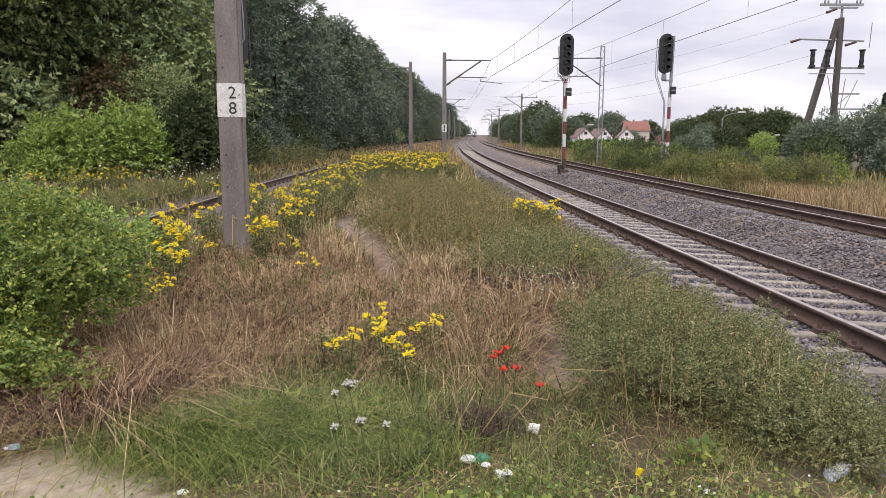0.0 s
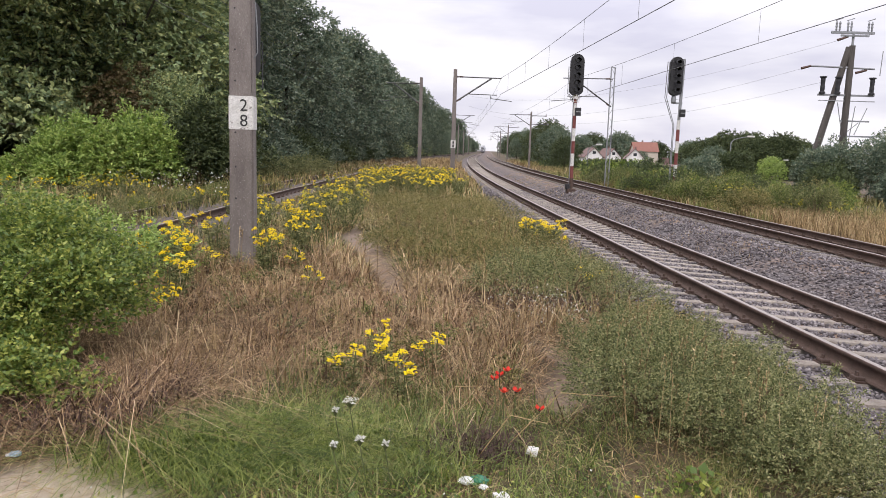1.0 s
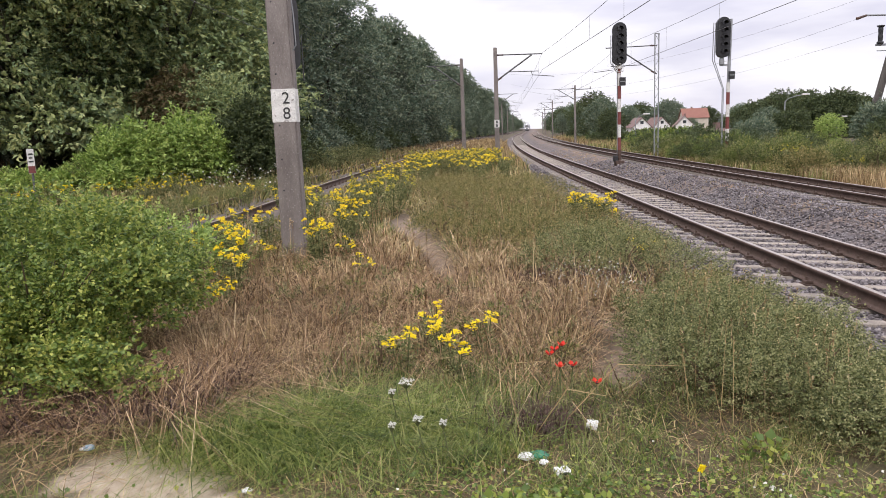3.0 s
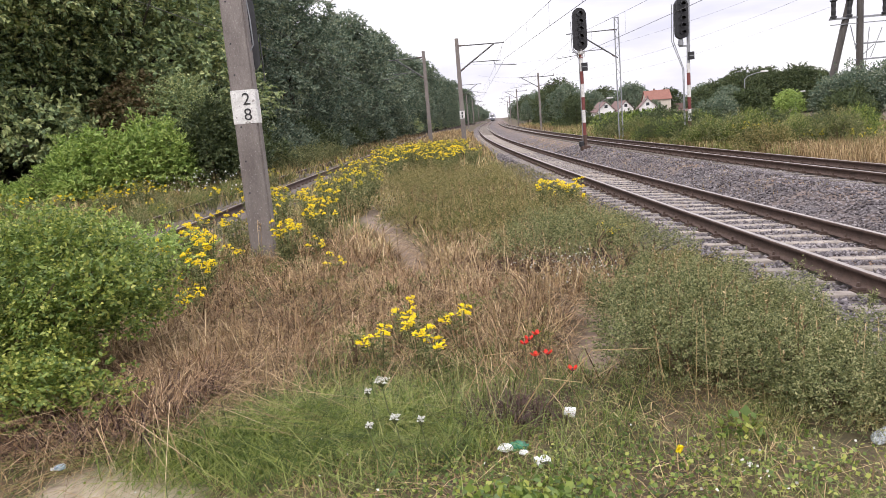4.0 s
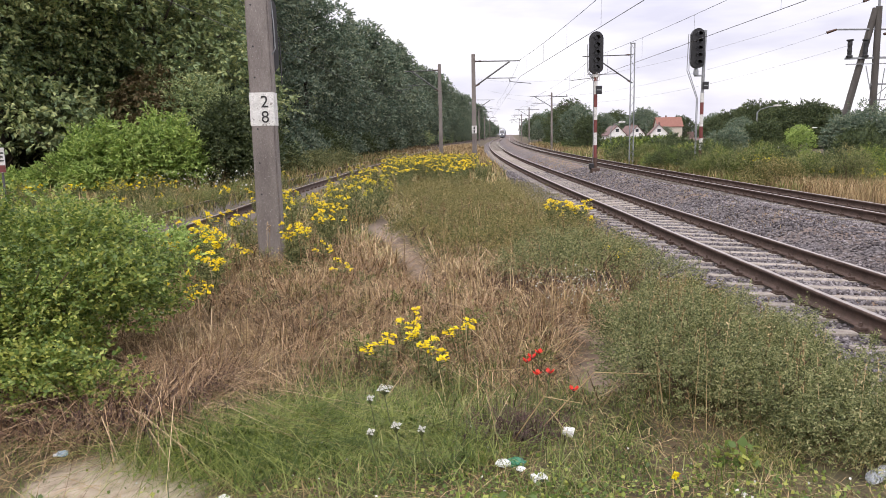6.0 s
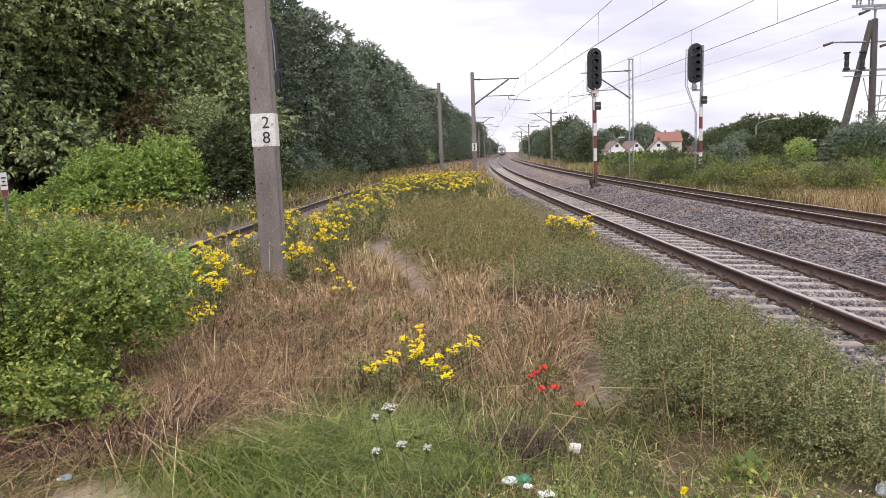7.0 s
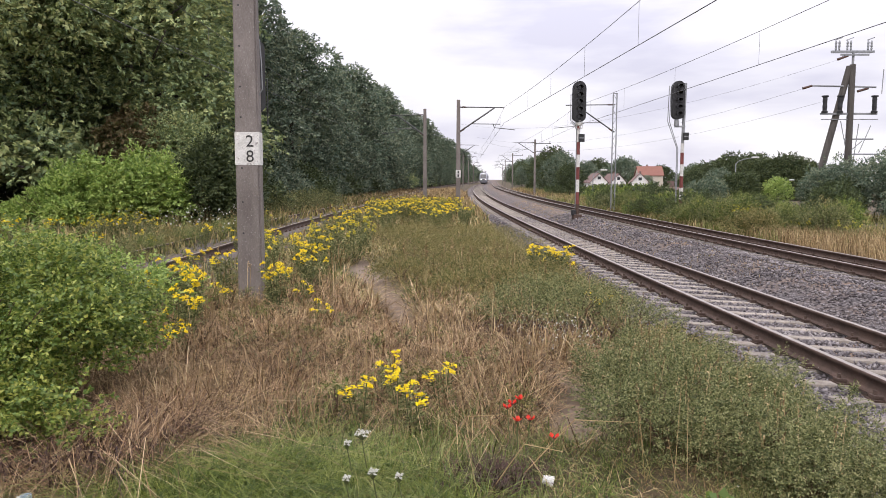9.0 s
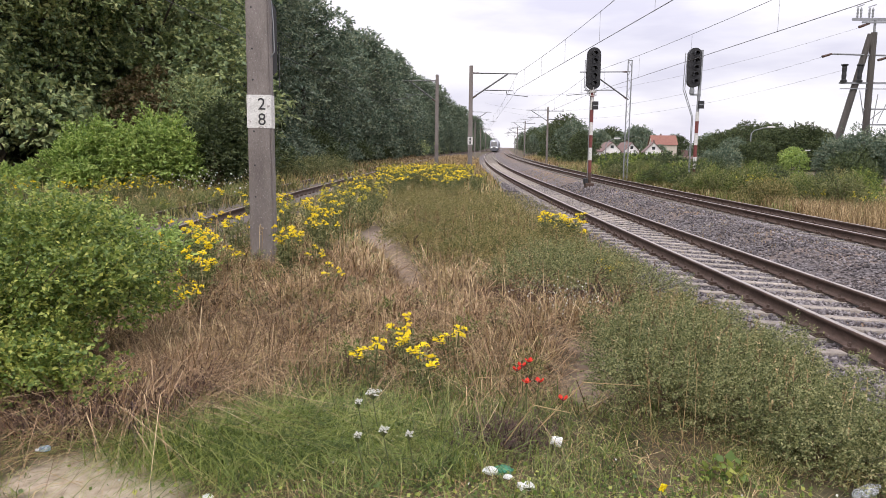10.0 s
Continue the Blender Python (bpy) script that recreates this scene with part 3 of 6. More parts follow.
overhead(near_x, [(-38, -0.2, 4.74, 5.97), (9.4, 0.2, 4.74, 5.97), (39, -0.7, 4.66, 5.5)] + [(y, st, 4.7, 5.7) for y, st in ((92, 0.2), (140, -0.2), (188, 0.2), (236, -0.2), (284, 0.2))], 0.3, "contact and messenger wires over the main track", 0.009)
overhead(far_x, [(y, st, 4.87, 6.05) for y, st in ((-36, -0.2), (4, 0.2), (44, -0.2), (90, 0.2), (138, -0.2), (186, 0.2), (234, -0.2), (282, 0.2))], 0.28, "contact and messenger wires over the second track", 0.009)
overhead(side_x, [(y, 0.0, 4.6, 5.9) for y in (-30, 9, 47, 92)], 0.6, "thin overhead wires along the side track", 0.007)


# ---- signals ----
def signal_head(parent, z, face=0.0, lit=-1, dx=0.0):
    """Tall black back board with five hooded lenses; the bottom edge lies at z."""
    bm = bmesh.new()
    w, h = 0.31, 1.84
    prof = []
    for i in range(9):
        a = math.pi * i / 8
        prof.append((w * math.cos(a), h - w + w * math.sin(a)))
    for i in range(9):
        a = math.pi + math.pi * i / 8
        prof.append((w * math.cos(a), w * 0.8 + w * 0.8 * math.sin(a)))
    fr = [bm.verts.new((dx + px, -0.16, z + pz)) for px, pz in prof]
    bk = [bm.verts.new((dx + px * 0.92, 0.1, z + pz)) for px, pz in prof]
    n = len(prof)
    bm.faces.new(fr)
    bm.faces.new(bk[::-1])
    for i in range(n):
        bm.faces.new((fr[i], bk[i], bk[(i + 1) % n], fr[(i + 1) % n]))
    bmesh.ops.recalc_face_normals(bm, faces=bm.faces)
    head = part("signal_head", bm, BLACK, parent, "matt black signal head with five hooded lenses")
    for i in range(5):
        zz = z + 0.27 + i * 0.325
        part("lens", rod((dx, -0.15, zz), (dx, -0.185, zz), 0.1, seg=14), GLOW_RED if i == lit else LENS, head, "lit red lens" if i == lit else "")
        bm = bmesh.new()
        ring = []
        for k in range(9):
            a = math.radians(-10 + 200 * k / 8)
            ring.append([bm.verts.new((dx + r * math.cos(a), yy, zz + r * math.sin(a) - dd)) for r, yy, dd in ((0.125, -0.155, 0), (0.125, -0.42, 0.03), (0.115, -0.42, 0.03), (0.115, -0.155, 0))])
        for p, q in zip(ring, ring[1:]):
            for j in range(4):
                bm.faces.new((p[j], q[j], q[(j + 1) % 4], p[(j + 1) % 4]))
        bm.faces.new(ring[0])
        bm.faces.new(ring[-1][::-1])
        bmesh.ops.recalc_face_normals(bm, faces=bm.faces)
        part("hood", bm, BLACK, head)
    return head


GLOW_RED, gN, gL, gB = nodes_of("lit_red_lens")
gB.inputs["Base Color"].default_value = (0.5, 0.02, 0.02, 1)
gB.inputs["Emission Color"].default_value = (1, 0.05, 0.06, 1)
gB.inputs["Emission Strength"].default_value = 2.0


def banded_post(sig, z1, r, first_red=False):
    zz, red = 0.55, True
    part("footing", box(-0.2, -0.2, -0.3, 0.2, 0.2, 0.08, bevel=0.03), RUST, sig)
    part("foot", rod((0, 0, 0.0), (0, 0, 0.56), r * 1.15, seg=12), RUST, sig, "dark rusty foot of the post")
    while zz < z1 - 0.05:
        e = min(z1, zz + 0.57)
        part("band", rod((0, 0, zz), (0, 0, e), r, seg=14), RED_PAINT if red else WHITE_PAINT, sig, "red painted band" if red else "white painted band")
        zz, red = e, not red


def signal_between():
    x, y = 5.42, 34
    z = 0.02
    s = thing("railway_signal", x, y, z, "five-lens light signal on a red and white banded post", "railway signal", "railway signals", 4)
    banded_post(s, 4.25, 0.075)
    signal_head(s, 4.3, dx=-0.02)
    part("collar", add_lathe(bmesh.new(), ((0.08, 0), (0.14, 0.03), (0.14, 0.14), (0.1, 0.2)), 12, (0, 0, 4.13)), WHITE_PAINT, s)
    part("marker_box", box(-0.02, -0.2, 3.4, 0.24, -0.06, 3.76, bevel=0.01), BLACK, s, "black square marker box")
    part("slash", box(0.0, -0.206, 3.56, 0.22, -0.201, 3.6), STEEL, s, "pale diagonal mark")
    bm = bmesh.new()
    for o in (0.0, 0.06):
        for p, q in (((-0.36 + o, 0.1, 4.4), (-0.36 + o, 0.1, 5.6)), ((-0.36 + o, 0.1, 4.4), (-0.08 + o, 0.08, 4.0)), ((-0.08 + o * 0.3, 0.09, 4.0), (-0.08 + o * 0.3, 0.09, 0.3))):
            add_rod(bm, p, q, 0.016, seg=6)
    part("cable_conduit", bm, STEEL, s)
    bm = bmesh.new()
    for a in range(8):
        p = (0.17 * math.cos(a * 0.785), 0.17 * math.sin(a * 0.785))
        q = (0.17 * math.cos(a * 0.785 + 0.785), 0.17 * math.sin(a * 0.785 + 0.785))
        for zz in (4.02, 4.36):
            add_rod(bm, (*p, zz), (*q, zz), 0.01, seg=5)
        add_rod(bm, (*p, 4.02), (*p, 4.36), 0.008, seg=5)
    part("guard_cage", bm, WHITE_PAINT, s)
    part("base_box", box(-0.28, -0.14, 0.05, -0.08, 0.08, 0.3, bevel=0.03), BLACK, s, "small dark cable box at the foot")
    return s


signal_between()


def signal_side():
    x, y = 10.85, 36.3
    z = ground_z(x, y)
    s = thing("railway_signal", x, y, z, "five-lens light signal on a bracket beside a banded post", "railway signal", "railway signals", 6)
    banded_post(s, 3.85, 0.085)
    part("upper_post", rod((0, 0, 3.8), (0.06, 0, 6.75), 0.075, seg=12), STEEL, s, "grey steel upper post")
    signal_head(s, 5.0, dx=-0.32)
    part("bracket", box(-0.42, -0.05, 4.62, 0.1, 0.05, 4.7, bevel=0.01), STEEL, s)
    part("collar", add_lathe(bmesh.new(), ((0.07, 0), (0.12, 0.04), (0.12, 0.2), (0.09, 0.36)), 12, (-0.34, 0, 4.66)), STEEL, s)
    part("top_bracket", box(-0.4, -0.03, 6.5, 0.12, 0.03, 6.56), STEEL, s)
    part("marker_box", box(-0.04, -0.22, 4.0, 0.22, -0.08, 4.36, bevel=0.01), BLACK, s, "black square marker box")
    part("slash", box(-0.02, -0.226, 4.16, 0.2, -0.221, 4.2), STEEL, s, "pale diagonal mark")
    bm = bmesh.new()
    for o in (0.0, 0.09):
        pts = [(-0.74 + o, 0, 6.6), (-0.78 + o, 0, 4.9), (-0.28 + o * 0.6, 0, 3.6), (-0.28 + o * 0.6, 0, 0.1)]
        for p, q in zip(pts, pts[1:]):
            add_rod(bm, p, q, 0.02, seg=6)
    part("cable_conduit", bm, STEEL, s, "bent twin steel conduit")
    part("base_box", box(-0.42, -0.16, 0.0, -0.14, 0.1, 0.5, bevel=0.03), DARK_STEEL, s, "small dark cable box at the foot")
    return s


signal_side()


def signal_behind():
    x, y = -5.06, 18
    z = ground_z(x, y)
    s = thing("railway_signal", x, y, z, "light signal showing red beside the overgrown side track", "railway signal", "railway signals", 12)
    banded_post(s, 3.3, 0.08)
    signal_head(s, 3.3 - z, lit=2)
    part("cable_conduit", rod((0.34, 0.05, 3.1), (0.34, 0.05, 4.2), 0.015), DARK_STEEL, s)
    return s


signal_behind()


# ---- power line pole with a leaning brace ----
def power_pole():
    x, y = 25.97, 50.0
    z = ground_z(x, y)
    p = thing("power_pole", x, y, z, "dark wooden power line pole with a leaning brace and cable terminations", "power pole")
    def zz(v):
        return v - z
    part("pole", rod((0, 0, -0.5), (0, 0, zz(9.3)), 0.24, 0.19, seg=12), WOOD_POLE, p)
    part("brace", rod((-2.45, 0.3, -0.5), (-0.15, 0.1, zz(9.2)), 0.25, 0.2, seg=12), WOOD_POLE, p, "leaning dark wooden brace")
    part("top_tube", rod((0, 0, zz(9.2)), (0, 0, zz(10.15)), 0.08), STEEL, p)
    part("top_crossarm", box(-1.45, -0.08, zz(10.05), 1.35, 0.08, zz(10.2)), STEEL, p, "galvanised steel crossarm")
    part("lower_rail", box(-0.9, -0.2, zz(9.85), 0.95, -0.12, zz(9.97)), STEEL, p)
    for xx in (-1.05, -0.3, 1.05):
        for o in (-0.11, 0.11):
            part("pin_insulator", add_lathe(bmesh.new(), ((0.03, 0), (0.07, 0.1), (0.05, 0.2), (0.08, 0.3), (0.05, 0.4), (0.08, 0.5), (0.03, 0.66)), 10, (xx + o, 0, zz(10.2))), STEEL, p)
        part("hook", rod((xx - 0.2, 0, zz(10.88)), (xx + 0.28, 0, zz(11.05)), 0.03), STEEL, p)
    part("middle_crossarm", rod((-2.6, 0, zz(7.93)), (1.6, 0, zz(7.83)), 0.06), STEEL, p, "galvanised steel crossarm")
    for a, b in (((-3.2, 0, zz(7.75)), (-2.6, 0, zz(7.93))), ((0.4, 0, zz(7.55)), (1.1, 0, zz(7.75))), ((-1.1, -0.2, zz(9.6)), (-0.4, -0.1, zz(9.85)))):
        part("strain_insulator", rod(a, b, 0.09, 0.07), INSULATOR, p)
    part("termination_beam", box(-1.95, -0.08, zz(6.02), 1.75, 0.08, zz(6.14)), STEEL, p, "galvanised steel crossarm")
    for xx in (-1.75, -0.75, 1.5):
        part("cable_termination", add_lathe(bmesh.new(), ((0.2, 0), (0.2, 0.1), (0.13, 0.15), (0.15, 0.4), (0.13, 0.6), (0.15, 0.85), (0.14, 1.0), (0.22, 1.05), (0.22, 1.12)), 12, (xx, -0.12, zz(6.14))), BLACK, p)
    part("rail", box(-1.9, -0.1, zz(5.68), 1.8, 0.0, zz(5.73)), STEEL, p)
    for zc, l in ((4.35, 1.6), (3.35, 2.0)):
        part("small_crossarm", box(-0.3, -0.06, zz(zc), l, 0.06, zz(zc + 0.1)), STEEL, p)
    for a, b in (((-0.6, 0, zz(5.6)), (-0.2, 0, zz(3.9))), ((1.4, 0, zz(5.3)), (0.7, 0, zz(3.5))), ((1.5, 0, zz(3.2)), (0.2, 0, zz(2.0))), ((0.6, 0, zz(5.4)), (0.3, 0, zz(2.2))), ((0.1, 0, zz(3.6)), (0.9, 0, zz(4.3))), ((2.0, 0, zz(7.4)), (2.05, 0, zz(9.0)))):
        part("cable", rod(a, b, 0.03, seg=6), STEEL, p)
    return p


power_pole()
for a, b in (((22.7, 50, 7.7), (2, 118, 8.5)), ((24.2, 50, 6.9), (4, 118, 7.5)), ((25.0, 50, 9.6), (0, 118, 10.4))):
    pts = [Vector(a).lerp(Vector(b), i / 16) - Vector((0, 0, 2.2 * 4 * (i / 16) * (1 - i / 16))) for i in range(17)]
    tagged(new("power_line", wire("power_line", [tuple(q) for q in pts], 0.007, "")), "thin sagging power line wire against the sky", "power line", "power lines")


# ---- train: three coupled units coming round the curve ----
TRAIN_WHITE = solid("white_train_paint", (0.36, 0.37, 0.42), (0.46, 0.47, 0.52), 2.0, 0.35, 0, 0, 30)
TRAIN_RED = solid("red_train_paint", (0.2, 0.025, 0.06), (0.27, 0.04, 0.08), 2.0, 0.35, 0, 0, 30)
TRAIN_GREY = solid("grey_train_paint", (0.12, 0.12, 0.14), (0.17, 0.17, 0.19), 2.0, 0.4, 0, 0, 30)
TRAIN_GLASS = solid("tinted_train_glass", (0.012, 0.013, 0.018), (0.02, 0.022, 0.028), 2.0, 0.3, 0, 0, 30)
HEADLIGHT, hN, hL, hB = nodes_of("lit_headlight")
hB.inputs["Emission Color"].default_value = (1, 0.97, 0.9, 1)
hB.inputs["Emission Strength"].default_value = 4.0
CAR_LEN = 19.0


def train_car(leading):
    c = thing("train_car", 0, 0, 0, "white and red electric train car with lit headlights" if leading else "white and red electric train car with dark windows", "train", "coupled train cars")
    bm = bmesh.new()
    prof = ((1.3, 0.95), (1.43, 1.3), (1.43, 2.7), (1.3, 3.45), (0.95, 3.75))
    ring = [(x, z) for x, z in prof] + [(-x, z) for x, z in reversed(prof)]
    st = ((0.0, 0.72, 0.0), (0.35, 0.9, 0.06), (1.1, 1.0, 0.0), (CAR_LEN - 0.2, 1.0, 0.0)) if leading else ((0.2, 1.0, 0.0), (CAR_LEN - 0.2, 1.0, 0.0))
    loops = [[bm.verts.new((x * s, y + (0.9 * max(0.0, (z - 2.0) / 1.75) if leading and y < 1.2 else 0.0), 0.95 + (z - 0.95) * (0.92 + 0.08 * s))) for x, z in ring] for y, s, d in st]
    n = len(ring)
    for p, q in zip(loops, loops[1:]):
        for i in range(n):
            bm.faces.new((p[i], p[(i + 1) % n], q[(i + 1) % n], q[i]))
    bm.faces.new(loops[0][::-1])
    bm.faces.new(loops[-1])
    bmesh.ops.recalc_face_normals(bm, faces=bm.faces)
    part("body", bm, TRAIN_WHITE, c)
    part("underframe", box(-1.2, 0.8, 0.3, 1.2, CAR_LEN - 0.8, 0.97), TRAIN_GREY, c)
    for yy in (2.8, CAR_LEN - 2.8):
        b = part("bogie", box(-1.1, yy - 1.5, 0.28, 1.1, yy + 1.5, 0.6, bevel=0.05), TRAIN_GREY, c)
        for dy in (-1.1, 1.1):
            part("wheelset", rod((-0.79, yy + dy, 0.43), (0.79, yy + dy, 0.43), 0.43, seg=16), DARK_STEEL, b)
    for s in (-1, 1):
        part("side_stripe", box(s * 1.425 - 0.012, 1.3, 1.0, s * 1.425 + 0.012, CAR_LEN - 0.3, 1.3), TRAIN_RED, c, "red side stripe")
        for i in range(8):
            y0 = 2.2 + i * 2.0
            part("window", box(s * 1.425 - 0.012, y0, 1.9, s * 1.425 + 0.012, y0 + 1.5, 2.75), TRAIN_GLASS, c)
    part("roof_unit", box(-0.9, 4, 3.7, 0.9, 9, 4.02, bevel=0.08), TRAIN_GREY, c)
    if leading:
        bm = bmesh.new()
        q = [bm.verts.new(p) for p in ((-0.93, -0.02, 1.95), (0.93, -0.02, 1.95), (0.86, 0.62, 3.25), (-0.86, 0.62, 3.25), (-1.0, 0.2, 1.95), (1.0, 0.2, 1.95), (0.92, 0.95, 3.25), (-0.92, 0.95, 3.25))]
        for f in ((0, 1, 2, 3), (4, 7, 6, 5), (0, 4, 5, 1), (1, 5, 6, 2), (2, 6, 7, 3), (3, 7, 4, 0)):
            bm.faces.new([q[i] for i in f])
        part("windscreen", bm, TRAIN_GLASS, c, "dark raked windscreen")
        part("nose_panel", box(-0.95, -0.06, 1.0, 0.95, 0.25, 1.62, bevel=0.08), TRAIN_GREY, c, "dark violet grey nose panel")
        part("front_skirt", box(-1.05, -0.05, 0.35, 1.05, 0.6, 1.0, bevel=0.06), TRAIN_GREY, c, "dark front skirt with coupler")
        for xx, zz in ((-0.78, 1.45), (0.78, 1.45), (0, 3.45)):
            yy = -0.09 if zz < 2 else 0.6
            part("headlight", rod((xx, yy - 0.02, zz), (xx, yy + 0.2, zz), 0.15 if zz < 2 else 0.1, seg=12), HEADLIGHT, c, "lit white headlight")
    else:
        bm = bmesh.new()
        for s in (-0.5, 0.5):
            add_rod(bm, (s, 12, 3.75), (s * 0.8, 10.8, 4.25), 0.03)
            add_rod(bm, (s * 0.8, 10.8, 4.25), (s * 0.9, 12, 4.68), 0.03)
        add_rod(bm, (-0.8, 12, 4.7), (0.8, 12, 4.7), 0.03)
        part("pantograph", bm, DARK_STEEL, c)
    return c


CARS = [train_car(True), train_car(False), train_car(False)]


def motions():
    """The train runs towards the camera at a steady 24.5 m/s."""
    for k, car in enumerate(CARS):
        rows = []
        for i in range(21):
            t = i * 0.5
            y = 240 + 24.5 * (10 - t) + k * CAR_LEN
            x = float(near_x(y))
            turn = -math.degrees(math.atan2(float(near_x(y + CAR_LEN)) - x, CAR_LEN))
            rows.append((t, pose(x, y, -0.04, 0, 0, turn)))
        walk(car, rows)


# ---- houses, lamps, sign, cabinet ----
ROOF_RED = solid("red_roof_tile", (0.2, 0.088, 0.066), (0.27, 0.125, 0.095), 1.5, 0.85, 0, 0.4, 12)
ROOF_BROWN = solid("brown_roof_tile", (0.13, 0.085, 0.075), (0.2, 0.125, 0.11), 1.5, 0.85, 0, 0.4, 12)
RENDER_WHITE = solid("white_render", (0.7, 0.69, 0.67), (0.82, 0.81, 0.79), 0.6, 0.9, 0, 0.2, 20)
RENDER_CREAM = solid("cream_render", (0.45, 0.4, 0.33), (0.55, 0.5, 0.42), 0.6, 0.9, 0, 0.2, 20)
PANE = solid("dark_window_glass", (0.03, 0.035, 0.04), (0.05, 0.055, 0.06), 1, 0.1, 0, 0, 20)


def house(x, y, w, d, eave, ridge, wall, roof, label, rz=0, along=False):
    """A gabled house; the gable faces the tracks unless along is set. eave and ridge are heights over its ground."""
    z = ground_z(x, y) - 0.1
    h = thing("house", x, y, z, label, "house", "houses behind the trees", rz + (90 if along else 0))
    bm = bmesh.new()
    a, b = w / 2, d / 2
    v = [bm.verts.new(p) for p in ((-a, -b, -1), (a, -b, -1), (a, -b, eave), (0, -b, ridge), (-a, -b, eave), (-a, b, -1), (a, b, -1), (a, b, eave), (0, b, ridge), (-a, b, eave))]
    for f in ((0, 1, 2, 3, 4), (9, 8, 7, 6, 5), (0, 5, 6, 1), (1, 6, 7, 2), (2, 7, 8, 3), (3, 8, 9, 4), (4, 9, 5, 0)):
        bm.faces.new([v[i] for i in f])
    part("wall", bm, wall, h)
    sl = (ridge - eave) / a
    for s in (-1, 1):
        bm = bmesh.new()
        o = 0.45
        pts = [(0, ridge + 0.16), (s * (a + o), eave - sl * o + 0.16), (s * (a + o), eave - sl * o + 0.02), (0, ridge + 0.02)]
        f0 = [bm.verts.new((p, -b - 0.4, q)) for p, q in pts]
        f1 = [bm.verts.new((p, b + 0.4, q)) for p, q in pts]
        bm.faces.new(f0)
        bm.faces.new(f1[::-1])
        for i in range(4):
            bm.faces.new((f0[i], f1[i], f1[(i + 1) % 4], f0[(i + 1) % 4]))
        bmesh.ops.recalc_face_normals(bm, faces=bm.faces)
        part("roof", bm, roof, h)
    part("chimney", box(0.2, 0.5, ridge - 0.6, 0.75, 1.05, ridge + 0.8), ROOF_BROWN, h)
    for xx, zz in ((-w * 0.22, eave * 0.45), (w * 0.22, eave * 0.45), (0, eave + (ridge - eave) * 0.25)):
        wd = part("window", box(xx - 0.6, -b - 0.03, zz, xx + 0.6, -b + 0.02, zz + 1.1), RENDER_WHITE, h)
        part("pane", box(xx - 0.52, -b - 0.034, zz + 0.08, xx + 0.52, -b - 0.02, zz + 1.02), PANE, wd)
    for yy in (-d * 0.25, d * 0.25):
        for s in (-1, 1):
            part("window", box(s * a - 0.03, yy - 0.6, eave * 0.45, s * a + 0.03, yy + 0.6, eave * 0.45 + 1.1), PANE, h)
    return h


house(58.0, 240, 6.0, 8, 4.4, 7.5, RENDER_WHITE, ROOF_BROWN, "white rendered gabled house with a brown tiled roof", -8)
house(76.5, 300, 7, 9.5, 7.4, 10.7, RENDER_CREAM, ROOF_RED, "house with a long red tiled roof", 0, True)
house(44.0, 240, 5.5, 8, 3.6, 6.2, RENDER_WHITE, ROOF_BROWN, "small white house with a low brown roof", 6)
house(51.8, 250, 5.5, 8, 4.2, 7.0, RENDER_WHITE, ROOF_BROWN, "white house with a dark roof behind shrubs", 14)
house(78.5, 200, 5.0, 7, 3.3, 6.6, RENDER_WHITE, ROOF_BROWN, "white gabled house with a brown roof", -28)
house(24.3, 82, 2.6, 4, 0.8, 1.6, RENDER_CREAM, ROOF_BROWN, "low shed with a pale brown roof", 10, True)


def street_lamp(x, y, top, reach, both=False):
    z = ground_z(x, y)
    l = thing("street_lamp", x, y, z, "grey street lamp with a curved arm and pale head", "street lamp", "street lamps")
    h = top - z
    part("pole", rod((0, 0, -0.2), (0, 0, h - 0.5), 0.055, 0.045), STEEL, l)
    for s in ((1, -1) if both else (1,)):
        bm = bmesh.new()
        pts = [(0, 0, h - 0.5), (0.25 * s, 0, h - 0.25), (reach * 0.6 * s, 0, h - 0.05), (reach * s, 0, h)]
        for p, q in zip(pts, pts[1:]):
            add_rod(bm, p, q, 0.03, seg=6)
        part("arm", bm, STEEL, l)
        part("lamp_head", box(reach * s - 0.3, -0.12, h - 0.04, reach * s + 0.3, 0.12, h + 0.1, bevel=0.05), WHITE_PAINT, l)
    return l


street_lamp(12.6, 70, 2.55, 1.0)
street_lamp(23.0, 62, 3.5, 1.6)
street_lamp(41.5, 95, 1.6, 0.9, True)


def warning_sign():
    x, y = -12.62, 19.0
    z = ground_z(x, y)
    s = thing("warning_sign", x, y, z, "small white and red warning sign on a thin post", "sign", rz=33)
    part("post", rod((0, 0, -0.2), (0, 0, 1.64 - z), 0.03), DARK_STEEL, s)
    part("panel", box(-0.085, -0.05, 1.02 - z, 0.085, -0.03, 1.68 - z), WHITE_PAINT, s)
    part("red_field", box(-0.08, -0.056, 1.03 - z, 0.08, -0.051, 1.22 - z), RED_PAINT, s, "red lower field")
    for i, w in enumerate((0.06, 0.04, 0.055)):
        part("bar", box(-w, -0.056, 1.32 - z + i * 0.1, w, -0.051, 1.36 - z + i * 0.1), INK, s, "illegible dark writing bar")
    return s


warning_sign()
GRAFFITI = solid("grey_paint_with_blue_scrawl", (0.33, 0.35, 0.38), (0.42, 0.44, 0.47), 1.2, 0.6, 0, 0.1, 30, spots=(3.2, (0.04, 0.05, 0.25), 0.47, 0.52))


